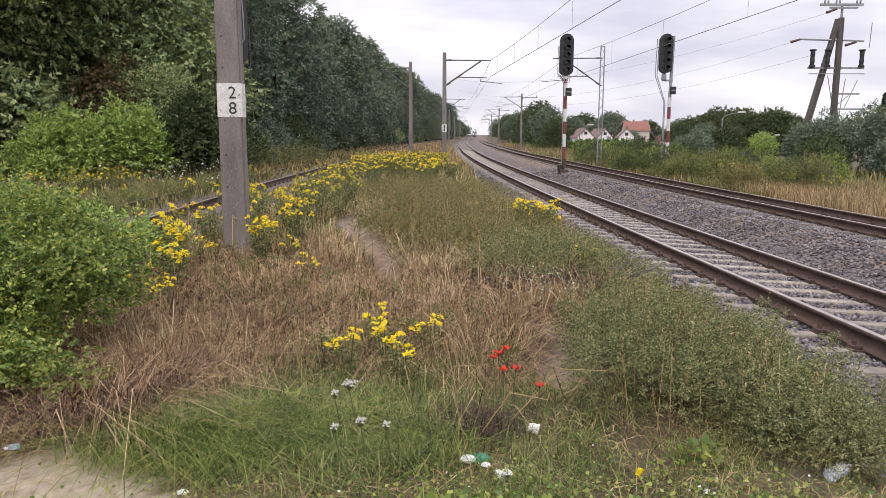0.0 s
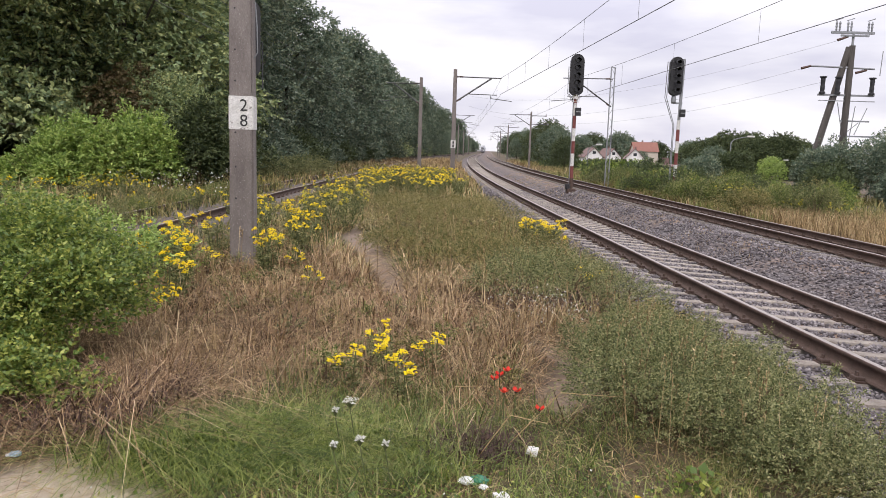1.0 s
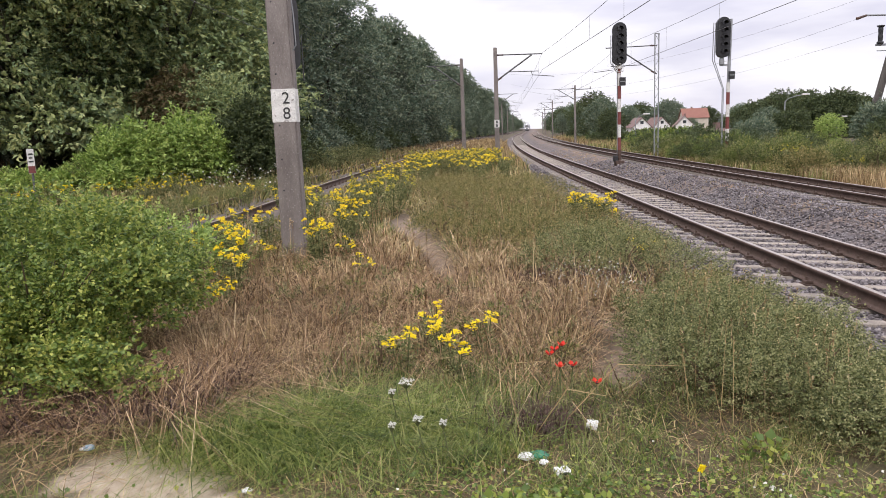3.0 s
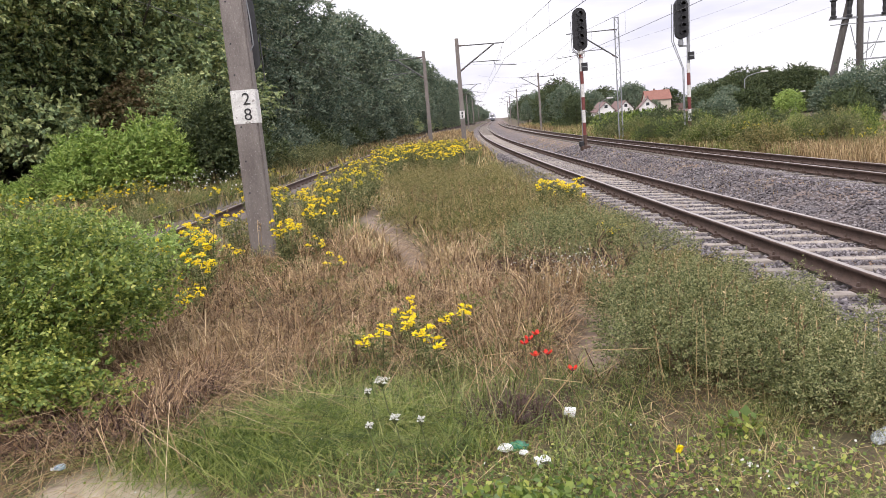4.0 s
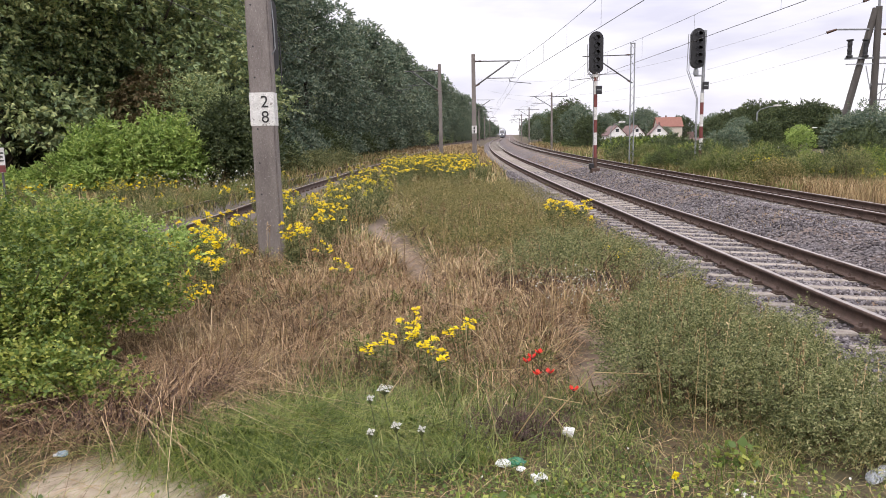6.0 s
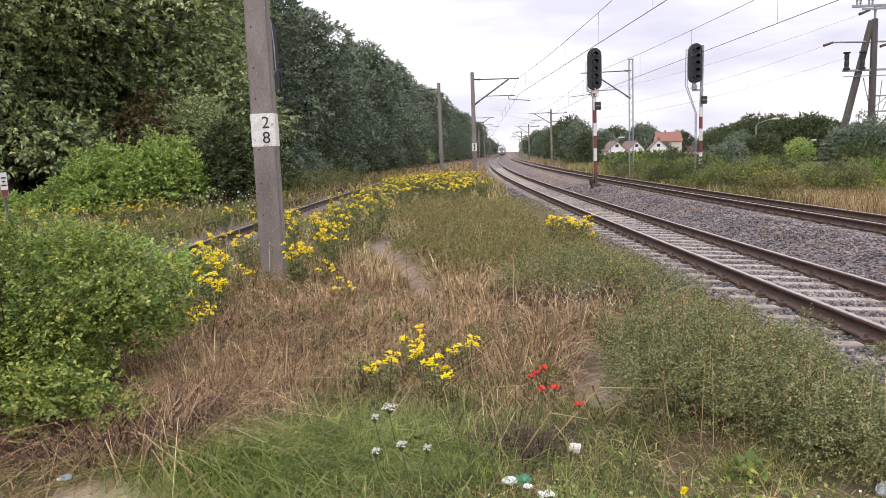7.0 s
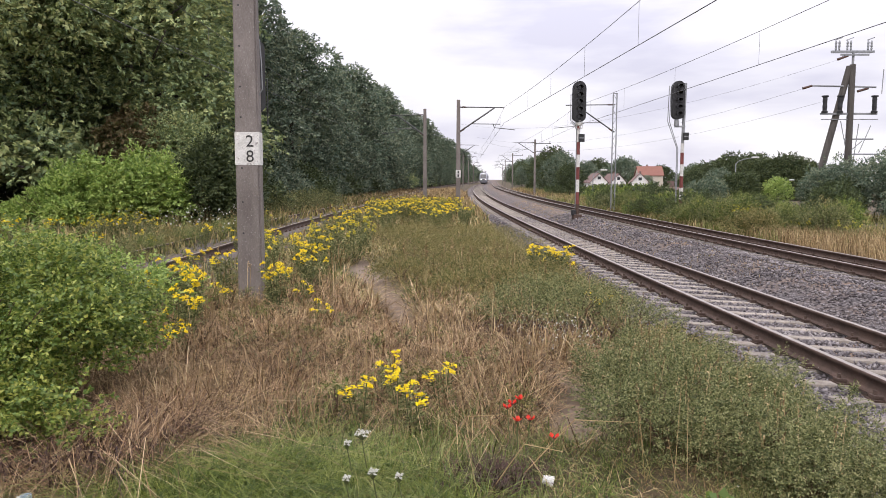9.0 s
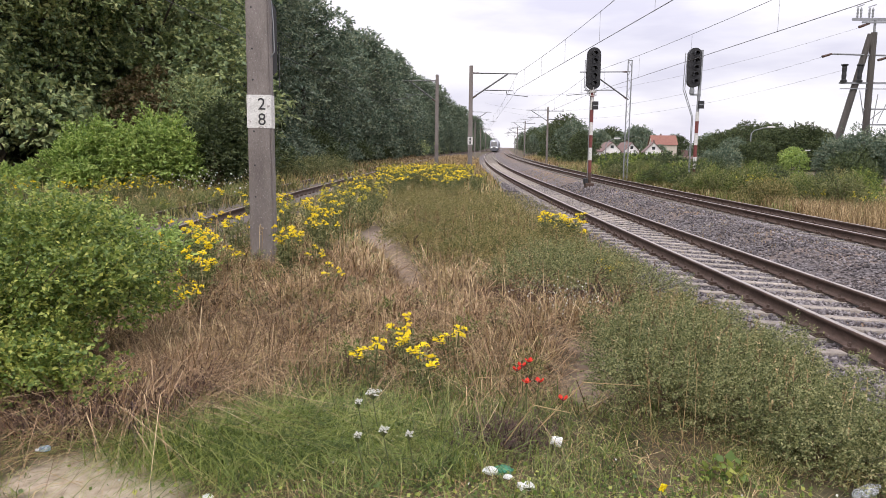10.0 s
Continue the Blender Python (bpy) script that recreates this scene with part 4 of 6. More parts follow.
def equipment_cabinet():
    x, y = 15.8, 24.6
    z = ground_z(x, y)
    c = thing("equipment_cabinet", x, y, z, "grey metal trackside cabinet with blue graffiti", "cabinet", rz=-20)
    part("body", box(-0.75, -0.4, -0.1, 0.75, 0.4, 0.66 - z, bevel=0.015), GRAFFITI, c)
    part("lid", box(-0.8, -0.45, 0.66 - z, 0.8, 0.45, 0.72 - z, bevel=0.01), STEEL, c)
    part("plinth", box(-0.8, -0.42, -0.25, 0.8, 0.42, 0.1), CONCRETE, c)
    for s in (-1, 1):
        part("door", box(s * 0.37 - 0.34, -0.412, 0.14, s * 0.37 + 0.34, -0.4, 0.6 - z), GRAFFITI, c)
    part("handle", box(-0.03, -0.44, 0.4, 0.03, -0.41, 0.55), DARK_STEEL, c)
    return c


equipment_cabinet()


# ---- plants ----
GX, GY = np.arange(-40, 60.01, 0.25), np.arange(0, 110.01, 0.25)
GZ = np.array([[ground_z(x, y) for x in GX[::2]] for y in GY[::2]])
GX, GY = GX[::2], GY[::2]


def zg(x, y):
    """Ground height at arrays of places, from a grid."""
    i = np.clip(((x - GX[0]) / 0.5).astype(int), 0, len(GX) - 2)
    j = np.clip(((y - GY[0]) / 0.5).astype(int), 0, len(GY) - 2)
    u, v = np.clip((x - GX[i]) / 0.5, 0, 1), np.clip((y - GY[j]) / 0.5, 0, 1)
    return GZ[j, i] * (1 - u) * (1 - v) + GZ[j, i + 1] * u * (1 - v) + GZ[j + 1, i] * (1 - u) * v + GZ[j + 1, i + 1] * u * v


def patch(x, y, f, seed):
    """Soft patches between 0 and 1."""
    a = np.sin(x * f * 1.7 + seed) * np.sin(y * f * 1.3 + seed * 2.1) + np.sin((x + y) * f * 0.9 + seed * 3.3) * np.sin((x - y) * f * 2.3 + seed) + 0.6 * np.sin(x * f * 4.1 - y * f * 3.3 + seed * 5)
    return np.clip(0.5 + a / 4.2, 0, 1)


def blades(rng, x, y, h, w, lean, z=None):
    """Bent grass blades at the places (x, y): three triangles each."""
    n = len(x)
    z = zg(x, y) if z is None else z
    a = rng.uniform(0, 2 * math.pi, n)
    d = np.stack([np.cos(a), np.sin(a)], 1)
    b = a + rng.uniform(0.6, 2.5, n)
    s = np.stack([np.cos(b), np.sin(b), np.zeros(n)], 1) * (w / 2)[:, None]
    l1, l2 = lean * rng.uniform(0.15, 0.5, n), lean * rng.uniform(0.6, 1.2, n)
    p0 = np.stack([x, y, z - 0.02], 1)
    p1 = p0 + np.stack([d[:, 0] * l1 * h, d[:, 1] * l1 * h, h * 0.6], 1)
    top = h * np.clip(1.05 - 0.45 * lean * rng.uniform(0.3, 1.4, n), 0.35, 1.05)
    p2 = p0 + np.stack([d[:, 0] * l2 * h, d[:, 1] * l2 * h, top], 1)
    V = np.stack([p0 - s, p0 + s, p1 - s * 0.75, p1 + s * 0.75, p2], 1).reshape(-1, 3)
    k = (np.arange(n) * 5)[:, None]
    F = np.concatenate([k + np.array([[0, 1, 3]]), k + np.array([[0, 3, 2]]), k + np.array([[2, 3, 4]])])
    return V, F


def join(*sets):
    V, F, o = [], [], 0
    for v, f in sets:
        V.append(v)
        F.append(f + o)
        o += len(v)
    return np.concatenate(V), np.concatenate(F)


def leaves(rng, p, d, size, wide=0.5, fold=0.25):
    """Folded leaves: at p, pointing along d, of the given length; two triangles each."""
    n = len(p)
    d = d / np.linalg.norm(d, axis=1)[:, None]
    r = rng.normal(0, 1, (n, 3)) + np.array([0, 0, 1.2])
    s = np.cross(d, r)
    s /= np.linalg.norm(s, axis=1)[:, None] + 1e-9
    up = np.cross(s, d)
    L = np.asarray(size)[:, None] if np.ndim(size) else np.full((n, 1), size)
    mid = p + d * L * 0.45
    V = np.stack([p, mid + s * L * wide * 0.5 + up * L * fold * 0.5, p + d * L - up * L * 0.12, mid - s * L * wide * 0.5 + up * L * fold * 0.5], 1).reshape(-1, 3)
    k = (np.arange(n) * 4)[:, None]
    return V, np.concatenate([k + np.array([[0, 1, 2]]), k + np.array([[0, 2, 3]])])


def sprigs(rng, p, d, length, count, leaf, wide=0.5):
    """Pinnate twigs: leaves in pairs along short twigs from p towards d."""
    n = len(p)
    d = d / np.linalg.norm(d, axis=1)[:, None]
    side = np.cross(d, rng.normal(0, 0.5, (n, 3)) + np.array([0, 0, 1.0]))
    side /= np.linalg.norm(side, axis=1)[:, None] + 1e-9
    out = []
    for i in range(count):
        u = (i // 2 + 1) / (count / 2 + 0.5)
        s = 1 if i % 2 else -1
        q = p + d * length * u
        dd = d * 0.7 + side * s * (0.9 if i < count - 1 else 0.0) + rng.normal(0, 0.25, (n, 3))
        out.append(leaves(rng, q, dd, leaf * rng.uniform(0.7, 1.2, n), wide))
    return join(*out)


def keep_grass(x, y):
    """Where grass may stand on the strip before the main track."""
    ok = x < near_x(y) - 2.0 + 0.5 * np.clip((y - 28) / 10, 0, 1) - 0.35 * patch(x, y, 1.1, 4)
    pa = np.array([path_at(a, b) for a, b in zip(x, y)])
    return ok & (pa < 0.15)


STRAW = leafy("dry_straw", ((0.06, 0.038, 0.02), (0.2, 0.132, 0.064), (0.4, 0.285, 0.145), (0.68, 0.53, 0.31)), 0.7, 0.7, 0.14, 0.2)
RED_STRAW = leafy("reddish_dry_grass", ((0.045, 0.027, 0.016), (0.15, 0.09, 0.048), (0.33, 0.205, 0.11), (0.64, 0.48, 0.3)), 0.7, 0.7, 0.14, 0.2)
GREEN = leafy("fresh_grass", ((0.035, 0.055, 0.012), (0.1, 0.14, 0.03), (0.21, 0.25, 0.065), (0.46, 0.44, 0.2)), 0.9, 0.5, 0.35, 0.3)
LUSH = leafy("lush_grass", ((0.034, 0.056, 0.011), (0.1, 0.148, 0.026), (0.21, 0.262, 0.052), (0.42, 0.43, 0.14)), 2.5, 0.45, 0.35, 0.35)
OLIVE = leafy("olive_grass", ((0.045, 0.055, 0.018), (0.13, 0.14, 0.046), (0.28, 0.245, 0.094), (0.54, 0.42, 0.2)), 0.6, 0.6, 0.3, 0.25)
WEED = leafy("grey_green_weed", ((0.05, 0.064, 0.024), (0.128, 0.148, 0.056), (0.255, 0.27, 0.112), (0.44, 0.41, 0.21)), 1.2, 0.55, 0.3, 0.3)
BUSH_LEAF = leafy("bright_bush_leaf", ((0.06, 0.105, 0.026), (0.12, 0.185, 0.04), (0.23, 0.295, 0.062), (0.46, 0.47, 0.115)), 0.8, 0.45, 0.35, 0.4)
YOUNG_LEAF = leafy("light_green_leaf", ((0.12, 0.2, 0.045), (0.23, 0.335, 0.08), (0.36, 0.465, 0.12), (0.52, 0.59, 0.19)), 0.3, 0.45, 0.35, 0.4)
DARK_LEAF = leafy("dark_forest_leaf", ((0.06, 0.095, 0.068), (0.115, 0.163, 0.11), (0.19, 0.235, 0.155), (0.31, 0.335, 0.205)), 0.25, 0.5, 0.25, 0.35)
MID_LEAF = leafy("forest_leaf", ((0.115, 0.172, 0.09), (0.215, 0.28, 0.13), (0.34, 0.395, 0.165), (0.55, 0.55, 0.25)), 0.25, 0.5, 0.25, 0.35)
BROWN_LEAF = leafy("browning_leaf", ((0.064, 0.057, 0.025), (0.109, 0.083, 0.04), (0.153, 0.106, 0.047), (0.115, 0.128, 0.047)), 0.3, 0.6, 0.25, 0.3)
FAR_LEAF = leafy("far_tree_leaf", ((0.032, 0.05, 0.024), (0.058, 0.082, 0.034), (0.092, 0.118, 0.045), (0.145, 0.165, 0.066)), 0.15, 0.6, 0.2, 0.3)
SPRUCE_LEAF = leafy("spruce_needle", ((0.02, 0.039, 0.025), (0.034, 0.062, 0.036), (0.05, 0.084, 0.048)), 0.4, 0.6, 0.1, 0.3)
YELLOW = leafy("yellow_flower", ((0.64, 0.46, 0.008), (0.77, 0.6, 0.012), (0.86, 0.72, 0.025)), 2.0, 0.6, 0.25, 0.2)
YELLOW_PALE = leafy("greenish_yellow_flower", ((0.3, 0.28, 0.02), (0.46, 0.4, 0.025), (0.6, 0.5, 0.03)), 2.0, 0.6, 0.25, 0.2)
WHITE_PETAL = leafy("white_flower", ((0.4, 0.4, 0.34), (0.56, 0.56, 0.5), (0.7, 0.7, 0.64)), 2.0, 0.6, 0.25, 0.2)
POPPY_RED = leafy("poppy_petal", ((0.55, 0.02, 0.012), (0.68, 0.035, 0.02), (0.75, 0.06, 0.03)), 2.0, 0.5, 0.35, 0.3)
BARK = solid("tree_bark", (0.05, 0.042, 0.033), (0.10, 0.085, 0.065), 2.5, 0.9, 0, 0.6, 30, stretch=(1, 1, 0.3))
TWIG = solid("brown_twig", (0.09, 0.06, 0.035), (0.15, 0.105, 0.06), 5, 0.85, 0, 0.3, 40)
STEM = solid("green_stem", (0.07, 0.09, 0.03), (0.12, 0.13, 0.045), 5, 0.7, 0, 0.1, 40)


def field(name, label, material, seed, sets):
    """One sheet of blades from several scatterings: (n, x0, x1, y0, y1, height, width, lean, chance)."""
    rng = np.random.default_rng(seed)
    out = []
    for n, x0, x1, y0, y1, h, w, lean, chance in sets:
        n = int(n * 0.62)
        x, y = rng.uniform(x0, x1, n), rng.uniform(y0, y1, n)
        k = rng.integers(0, max(1, n // 14), n)
        tuft = rng.random(n) < 0.6
        x = np.where(tuft, x[k] + rng.normal(0, 0.03, n) * np.clip(y / 6, 1, 5), x)
        y = np.where(tuft, y[k] + rng.normal(0, 0.03, n) * np.clip(y / 6, 1, 5), y)
        ok = keep_grass(x, y) & (np.abs(x) < y * 0.72 + 0.9) & (rng.random(n) < chance(x, y))
        x, y = x[ok], y[ok]
        m = len(x)
        hh = h * (0.3 + 0.9 * rng.random(m) ** 1.4) * (0.35 + 1.1 * patch(x, y, 1.9, seed))
        hh = hh * np.where((x < -3.4) & (x > side_x(y) + 0.7) & (y < 30), 0.34, 1.0) * np.where((x - side_x(y) > -0.1) & (x - side_x(y) < 1.3), 0.2, 1.0)
        hh = hh * (1 - 0.55 * np.array([min(1.0, 2.5 * path_at(a, b, 1.7)) for a, b in zip(x, y)]))
        ww = w * 1.55 * rng.uniform(0.6, 1.4, m) * np.clip(y / 6, 0.8, 6)
        out.append(blades(rng, x, y, hh, ww, lean * (0.3 + 2.2 * rng.random(m) ** 1.6)))
    return tagged(link(name, mesh_np(name, *join(*out)), material), label, "grass", kind="stuff")


def hump(x, y, cx, cy, rx, ry):
    return np.exp(-(((x - cx) / rx) ** 2 + ((y - cy) / ry) ** 2))


def sandy(x, y):
    return np.array([sand_at(a, b) if -3.2 < a < 0 and 2 < b < 5 else 0.0 for a, b in zip(x, y)])


def dry_zone(x, y):
    """Share of dry straw: the middle of the strip is dry, its ends and edges are green."""
    d = 1.15 * hump(x, y, -1.6, 7.2, 2.3, 2.3) + 0.7 * hump(x, y, 0.6, 5.8, 0.8, 1.3) + 0.4 * hump(x, y, -2.6, 4.6, 0.9, 0.8)
    return np.clip(d + 0.5 * (patch(x, y, 1.0, 2) - 0.5), 0.05, 1)


field("dry_grass", "tall dry golden brown grass", STRAW, 11, (
    (84000, -5.5, 3.2, 4.0, 11.5, 0.37, 0.0042, 1.5, lambda x, y: dry_zone(x, y) * np.clip((y - 3.9) * 1.2, 0, 1)),
    (30000, -4, 2.5, 9.5, 24, 0.26, 0.0045, 1.5, lambda x, y: 0.3 + 0.6 * patch(x, y, 0.5, 7)),
    (30000, -9, 3.5, 38, 108, 0.45, 0.005, 0.6, lambda x, y: np.where(x > side_x(y) - 3.5, 0.9, 0.3)),
    (16000, -5, 2, 22, 60, 0.45, 0.0045, 0.5, lambda x, y: 0.3 + 0.6 * np.clip((y - 34) / 8, 0, 1)),
    (14000, -14, -3.5, 12, 40, 0.5, 0.005, 0.5, lambda x, y: 0.5 * patch(x, y, 0.6, 3)),
))
field("reddish_grass", "bent reddish brown dry grass", RED_STRAW, 12, (
    (76000, -4.5, 2.2, 4.2, 10.5, 0.36, 0.0042, 2.0, lambda x, y: 0.8 * dry_zone(x, y) * np.clip((y - 4.2) * 1.0, 0, 1)),
    (7000, -3.4, -1.7, 3.7, 5.0, 0.42, 0.0038, 1.9, lambda x, y: 0.9 + 0 * x),
))
field("straw_litter", "matted dead straw lying on the ground", STRAW, 13, (
    (74000, -4, 3.2, 2.4, 9, 0.11, 0.0045, 2.6, lambda x, y: np.clip(0.75 - 0.9 * sandy(x, y), 0.03, 1)),
    (9000, -2, 2.2, 9, 16, 0.13, 0.0045, 2.4, lambda x, y: 0.8 + 0 * x),
))
field("green_grass", "short fresh green grass with bare spots", GREEN, 14, (
    (100000, -3.6, 3.4, 2.4, 4.9, 0.12, 0.0034, 1.2, lambda x, y: np.clip(patch(x, y, 1.9, 5) * 1.3 - 0.05, 0.06, 1) * np.clip(1.0 - 1.1 * sandy(x, y), 0.02, 1)),
    (26000, -1.2, 1.2, 3.3, 6.0, 0.22, 0.0046, 1.1, lambda x, y: 0.45 * hump(x, y, -0.2, 4.3, 0.9, 0.7) + 0.25 * patch(x, y, 1.4, 9)),
    (9000, -2.7, -1.2, 2.3, 3.1, 0.16, 0.0036, 1.6, lambda x, y: hump(x, y, -1.95, 2.7, 0.4, 0.22)),
    (30000, -4.5, 3, 5, 12, 0.26, 0.0044, 1.2, lambda x, y: 0.1 + 0.45 * (1 - dry_zone(x, y))),
))
field("lush_grass", "lush green grass mound beside the sand", LUSH, 16, (
    (70000, -2.0, 0.2, 3.2, 4.5, 0.2, 0.0045, 2.0, lambda x, y: np.clip(1.25 * hump(x, y, -1.1, 3.85, 0.72, 0.42) - 0.12 + 0.3 * hump(x, y, -0.2, 3.7, 0.4, 0.3), 0, 1)),
))
field("olive_grass", "knee-high olive green grass and weeds", OLIVE, 15, (
    (70000, -4.5, 3.2, 8.2, 16, 0.24, 0.0044, 1.5, lambda x, y: np.clip(1.05 - dry_zone(x, y), 0.1, 1) * (0.35 + 0.6 * patch(x, y, 0.7, 6))),
    (46000, -4.5, 2.2, 15, 30, 0.27, 0.0044, 1.3, lambda x, y: 0.45 + 0.5 * patch(x, y, 0.6, 8)),
    (15000, -5, 1.5, 28, 60, 0.4, 0.0046, 0.5, lambda x, y: 0.6 + 0 * x),
    (26000, 0.6, 3.4, 3.6, 9.5, 0.24, 0.0042, 1.5, lambda x, y: 0.8 * np.clip((x - 0.9) * 1.5, 0, 1)),
    (70000, -24, -3.2, 7, 30, 0.46, 0.0055, 1.0, lambda x, y: 0.85 + 0 * x),
    (15000, -12, -4.5, 28, 70, 0.5, 0.0055, 0.6, lambda x, y: 0.7 + 0 * x),
))


def verge(name, label, material, seed, sets):
    """Grass on the far side of the tracks and between them."""
    rng = np.random.default_rng(seed)
    out = []
    for n, d0, d1, y0, y1, h, w, chance in sets:
        y = y0 + (y1 - y0) * rng.random(n) ** 1.5
        x = far_x(y) + rng.uniform(d0, d1, n)
        ok = rng.random(n) < chance * (0.4 + 0.9 * patch(x, y, 0.8, seed))
        x, y = x[ok], y[ok]
        m = len(x)
        out.append(blades(rng, x, y, h * rng.uniform(0.5, 1.2, m), w * rng.uniform(0.7, 1.3, m) * np.clip(y / 6, 1, 8), 0.5 * rng.uniform(0.4, 1.6, m)))
    return tagged(link(name, mesh_np(name, *join(*out)), material), label, "grass", kind="stuff")


verge("verge_grass", "tall pale dry grass beyond the tracks", STRAW, 21, (
    (32000, 1.9, 7.5, 8, 25, 0.6, 0.0028, 1.0), (1800, 1.9, 2.9, 24, 60, 0.4, 0.0045, 0.8), (7000, 2, 9, 60, 140, 0.6, 0.004, 0.8), (3000, -2.9, -1.5, 14, 60, 0.1, 0.003, 0.7), (1500, -1.4, 1.4, 9, 50, 0.06, 0.003, 0.5)))
verge("verge_weeds", "green weedy growth beyond the tracks", OLIVE, 22, (
    (12000, 2.6, 8.5, 10, 26, 0.5, 0.003, 0.6), (24000, 2.1, 8.5, 24, 70, 0.5, 0.003, 1.0), (14000, 3, 16, 40, 140, 0.8, 0.005, 1.0), (900, -2.3, -1.5, 14, 50, 0.1, 0.003, 0.6)))
verge("verge_herbs", "fresh green herbs beyond the tracks", GREEN, 24, ((16000, 1.8, 8.0, 23, 75, 0.45, 0.003, 1.0),))
verge("meadow", "rough green growth on the falling ground", OLIVE, 23, ((22000, 7, 40, 20, 100, 0.6, 0.007, 1.0),))


# ---- bushes and weed clumps ----
def lump_points(rng, n, lumps, shell=0.55):
    """Points near the skins of ellipsoid lumps (x, y, z, rx, ry, rz) and the ways outward."""
    lumps = np.array(lumps, float)
    wgt = lumps[:, 3] * lumps[:, 5]
    k = rng.choice(len(lumps), n, p=wgt / wgt.sum())
    d = rng.normal(0, 1, (n, 3))
    d[:, 2] = np.abs(d[:, 2]) * 0.95 - 0.6 * rng.random(n)
    d /= np.linalg.norm(d, axis=1)[:, None]
    r = shell + (1 - shell) * rng.random(n) ** 0.6
    r *= 1 + 0.12 * rng.normal(0, 1, n)
    return lumps[k, :3] + d * lumps[k, 3:] * r[:, None], d


def branch_bm(rng, n, spread, height, r):
    bm = bmesh.new()
    for i in range(n):
        a = rng.uniform(0, 6.28)
        q = (math.cos(a) * spread * rng.uniform(0.3, 1), math.sin(a) * spread * rng.uniform(0.3, 1), height * rng.uniform(0.6, 0.95))
        m = (q[0] * 0.4, q[1] * 0.4, q[2] * 0.55)
        add_rod(bm, (q[0] * 0.08, q[1] * 0.08, -0.05), m, r, r * 0.7, seg=5)
        add_rod(bm, m, q, r * 0.7, r * 0.3, seg=5)
    return bm


def bush(name, x, y, lumps, n, leaf, material, label, category="bush", count=7, length=0.12, wide=0.55, seed=1, twigs=14, spread=0.7, height=1.0, group="", shell=0.55, droop=0.0):
    rng = np.random.default_rng(seed)
    z = float(zg(np.array([x]), np.array([y]))[0])
    b = thing(name, x, y, z, label, category, group)
    p, d = lump_points(rng, n, lumps, shell)
    p[:, 2] = np.maximum(p[:, 2], 0.03)
    d = d * 0.8 + rng.normal(0, 0.5, (n, 3)) + np.array([0, 0, 0.15 - droop])
    link("foliage", mesh_np("foliage", *sprigs(rng, p, d, length, count, leaf, wide)), material, b)
    tagged(part("branching", branch_bm(rng, twigs, spread, height, 0.012), TWIG, b), "thin brown twigs", kind="stuff")
    return b


# large bright bush beside the sand: clumps of twigs over a dark inside
def clumps(seed, n, c, r, small):
    """Small leafy lumps over the skin of a larger ellipsoid."""
    rng = random.Random(seed)
    out = []
    for k in range(n):
        a, e = rng.uniform(0, 6.283), math.asin(rng.uniform(-0.45, 1.0))
        q = rng.uniform(0.72, 1.02)
        w = rng.uniform(*small)
        out.append((c[0] + r[0] * q * math.cos(a) * math.cos(e), c[1] + r[1] * q * math.sin(a) * math.cos(e), max(0.16, c[2] + r[2] * q * math.sin(e)), w * rng.uniform(0.9, 1.5), w * rng.uniform(0.9, 1.4), w * rng.uniform(0.6, 0.95)))
    return tuple(out)


bush("bush", -3.4, 4.95, clumps(5, 74, (0.0, 0.0, 0.66), (1.08, 0.85, 0.6), (0.12, 0.25)) + clumps(6, 34, (-0.9, -0.4, 0.6), (0.85, 0.6, 0.6), (0.12, 0.24)) + clumps(8, 18, (0.42, -0.5, 0.42), (0.42, 0.28, 0.36), (0.1, 0.17)) + clumps(10, 20, (0.5, -0.72, 0.28), (0.5, 0.25, 0.26), (0.09, 0.16)) + clumps(9, 14, (0.95, -0.8, 0.3), (0.26, 0.22, 0.26), (0.07, 0.12)) + ((0.0, 0.1, 0.6, 0.8, 0.7, 0.5),), 10800, 0.033, BUSH_LEAF,
     "dense bright green leafy shrub with arching twigs", length=0.13, count=8, wide=0.66, seed=31, twigs=46, spread=1.15, height=1.15, shell=0.6)
bush("bush", -5.0, 6.6, ((0, 0, 0.55, 1.3, 0.9, 0.6), (-1.2, 0.2, 0.5, 1.0, 0.9, 0.55)), 2600, 0.045, BUSH_LEAF, "low green shrub growing against the larger one", length=0.13, count=8, seed=32, twigs=12)
bush("bush", -4.3, 8.0, ((0, 0, 0.4, 1.2, 1.0, 0.5), (-1.3, 0.6, 0.4, 1.2, 1.0, 0.5)), 1700, 0.05, YOUNG_LEAF, "low yellowish green thicket beside the side track", length=0.15, count=8, seed=33, twigs=10)

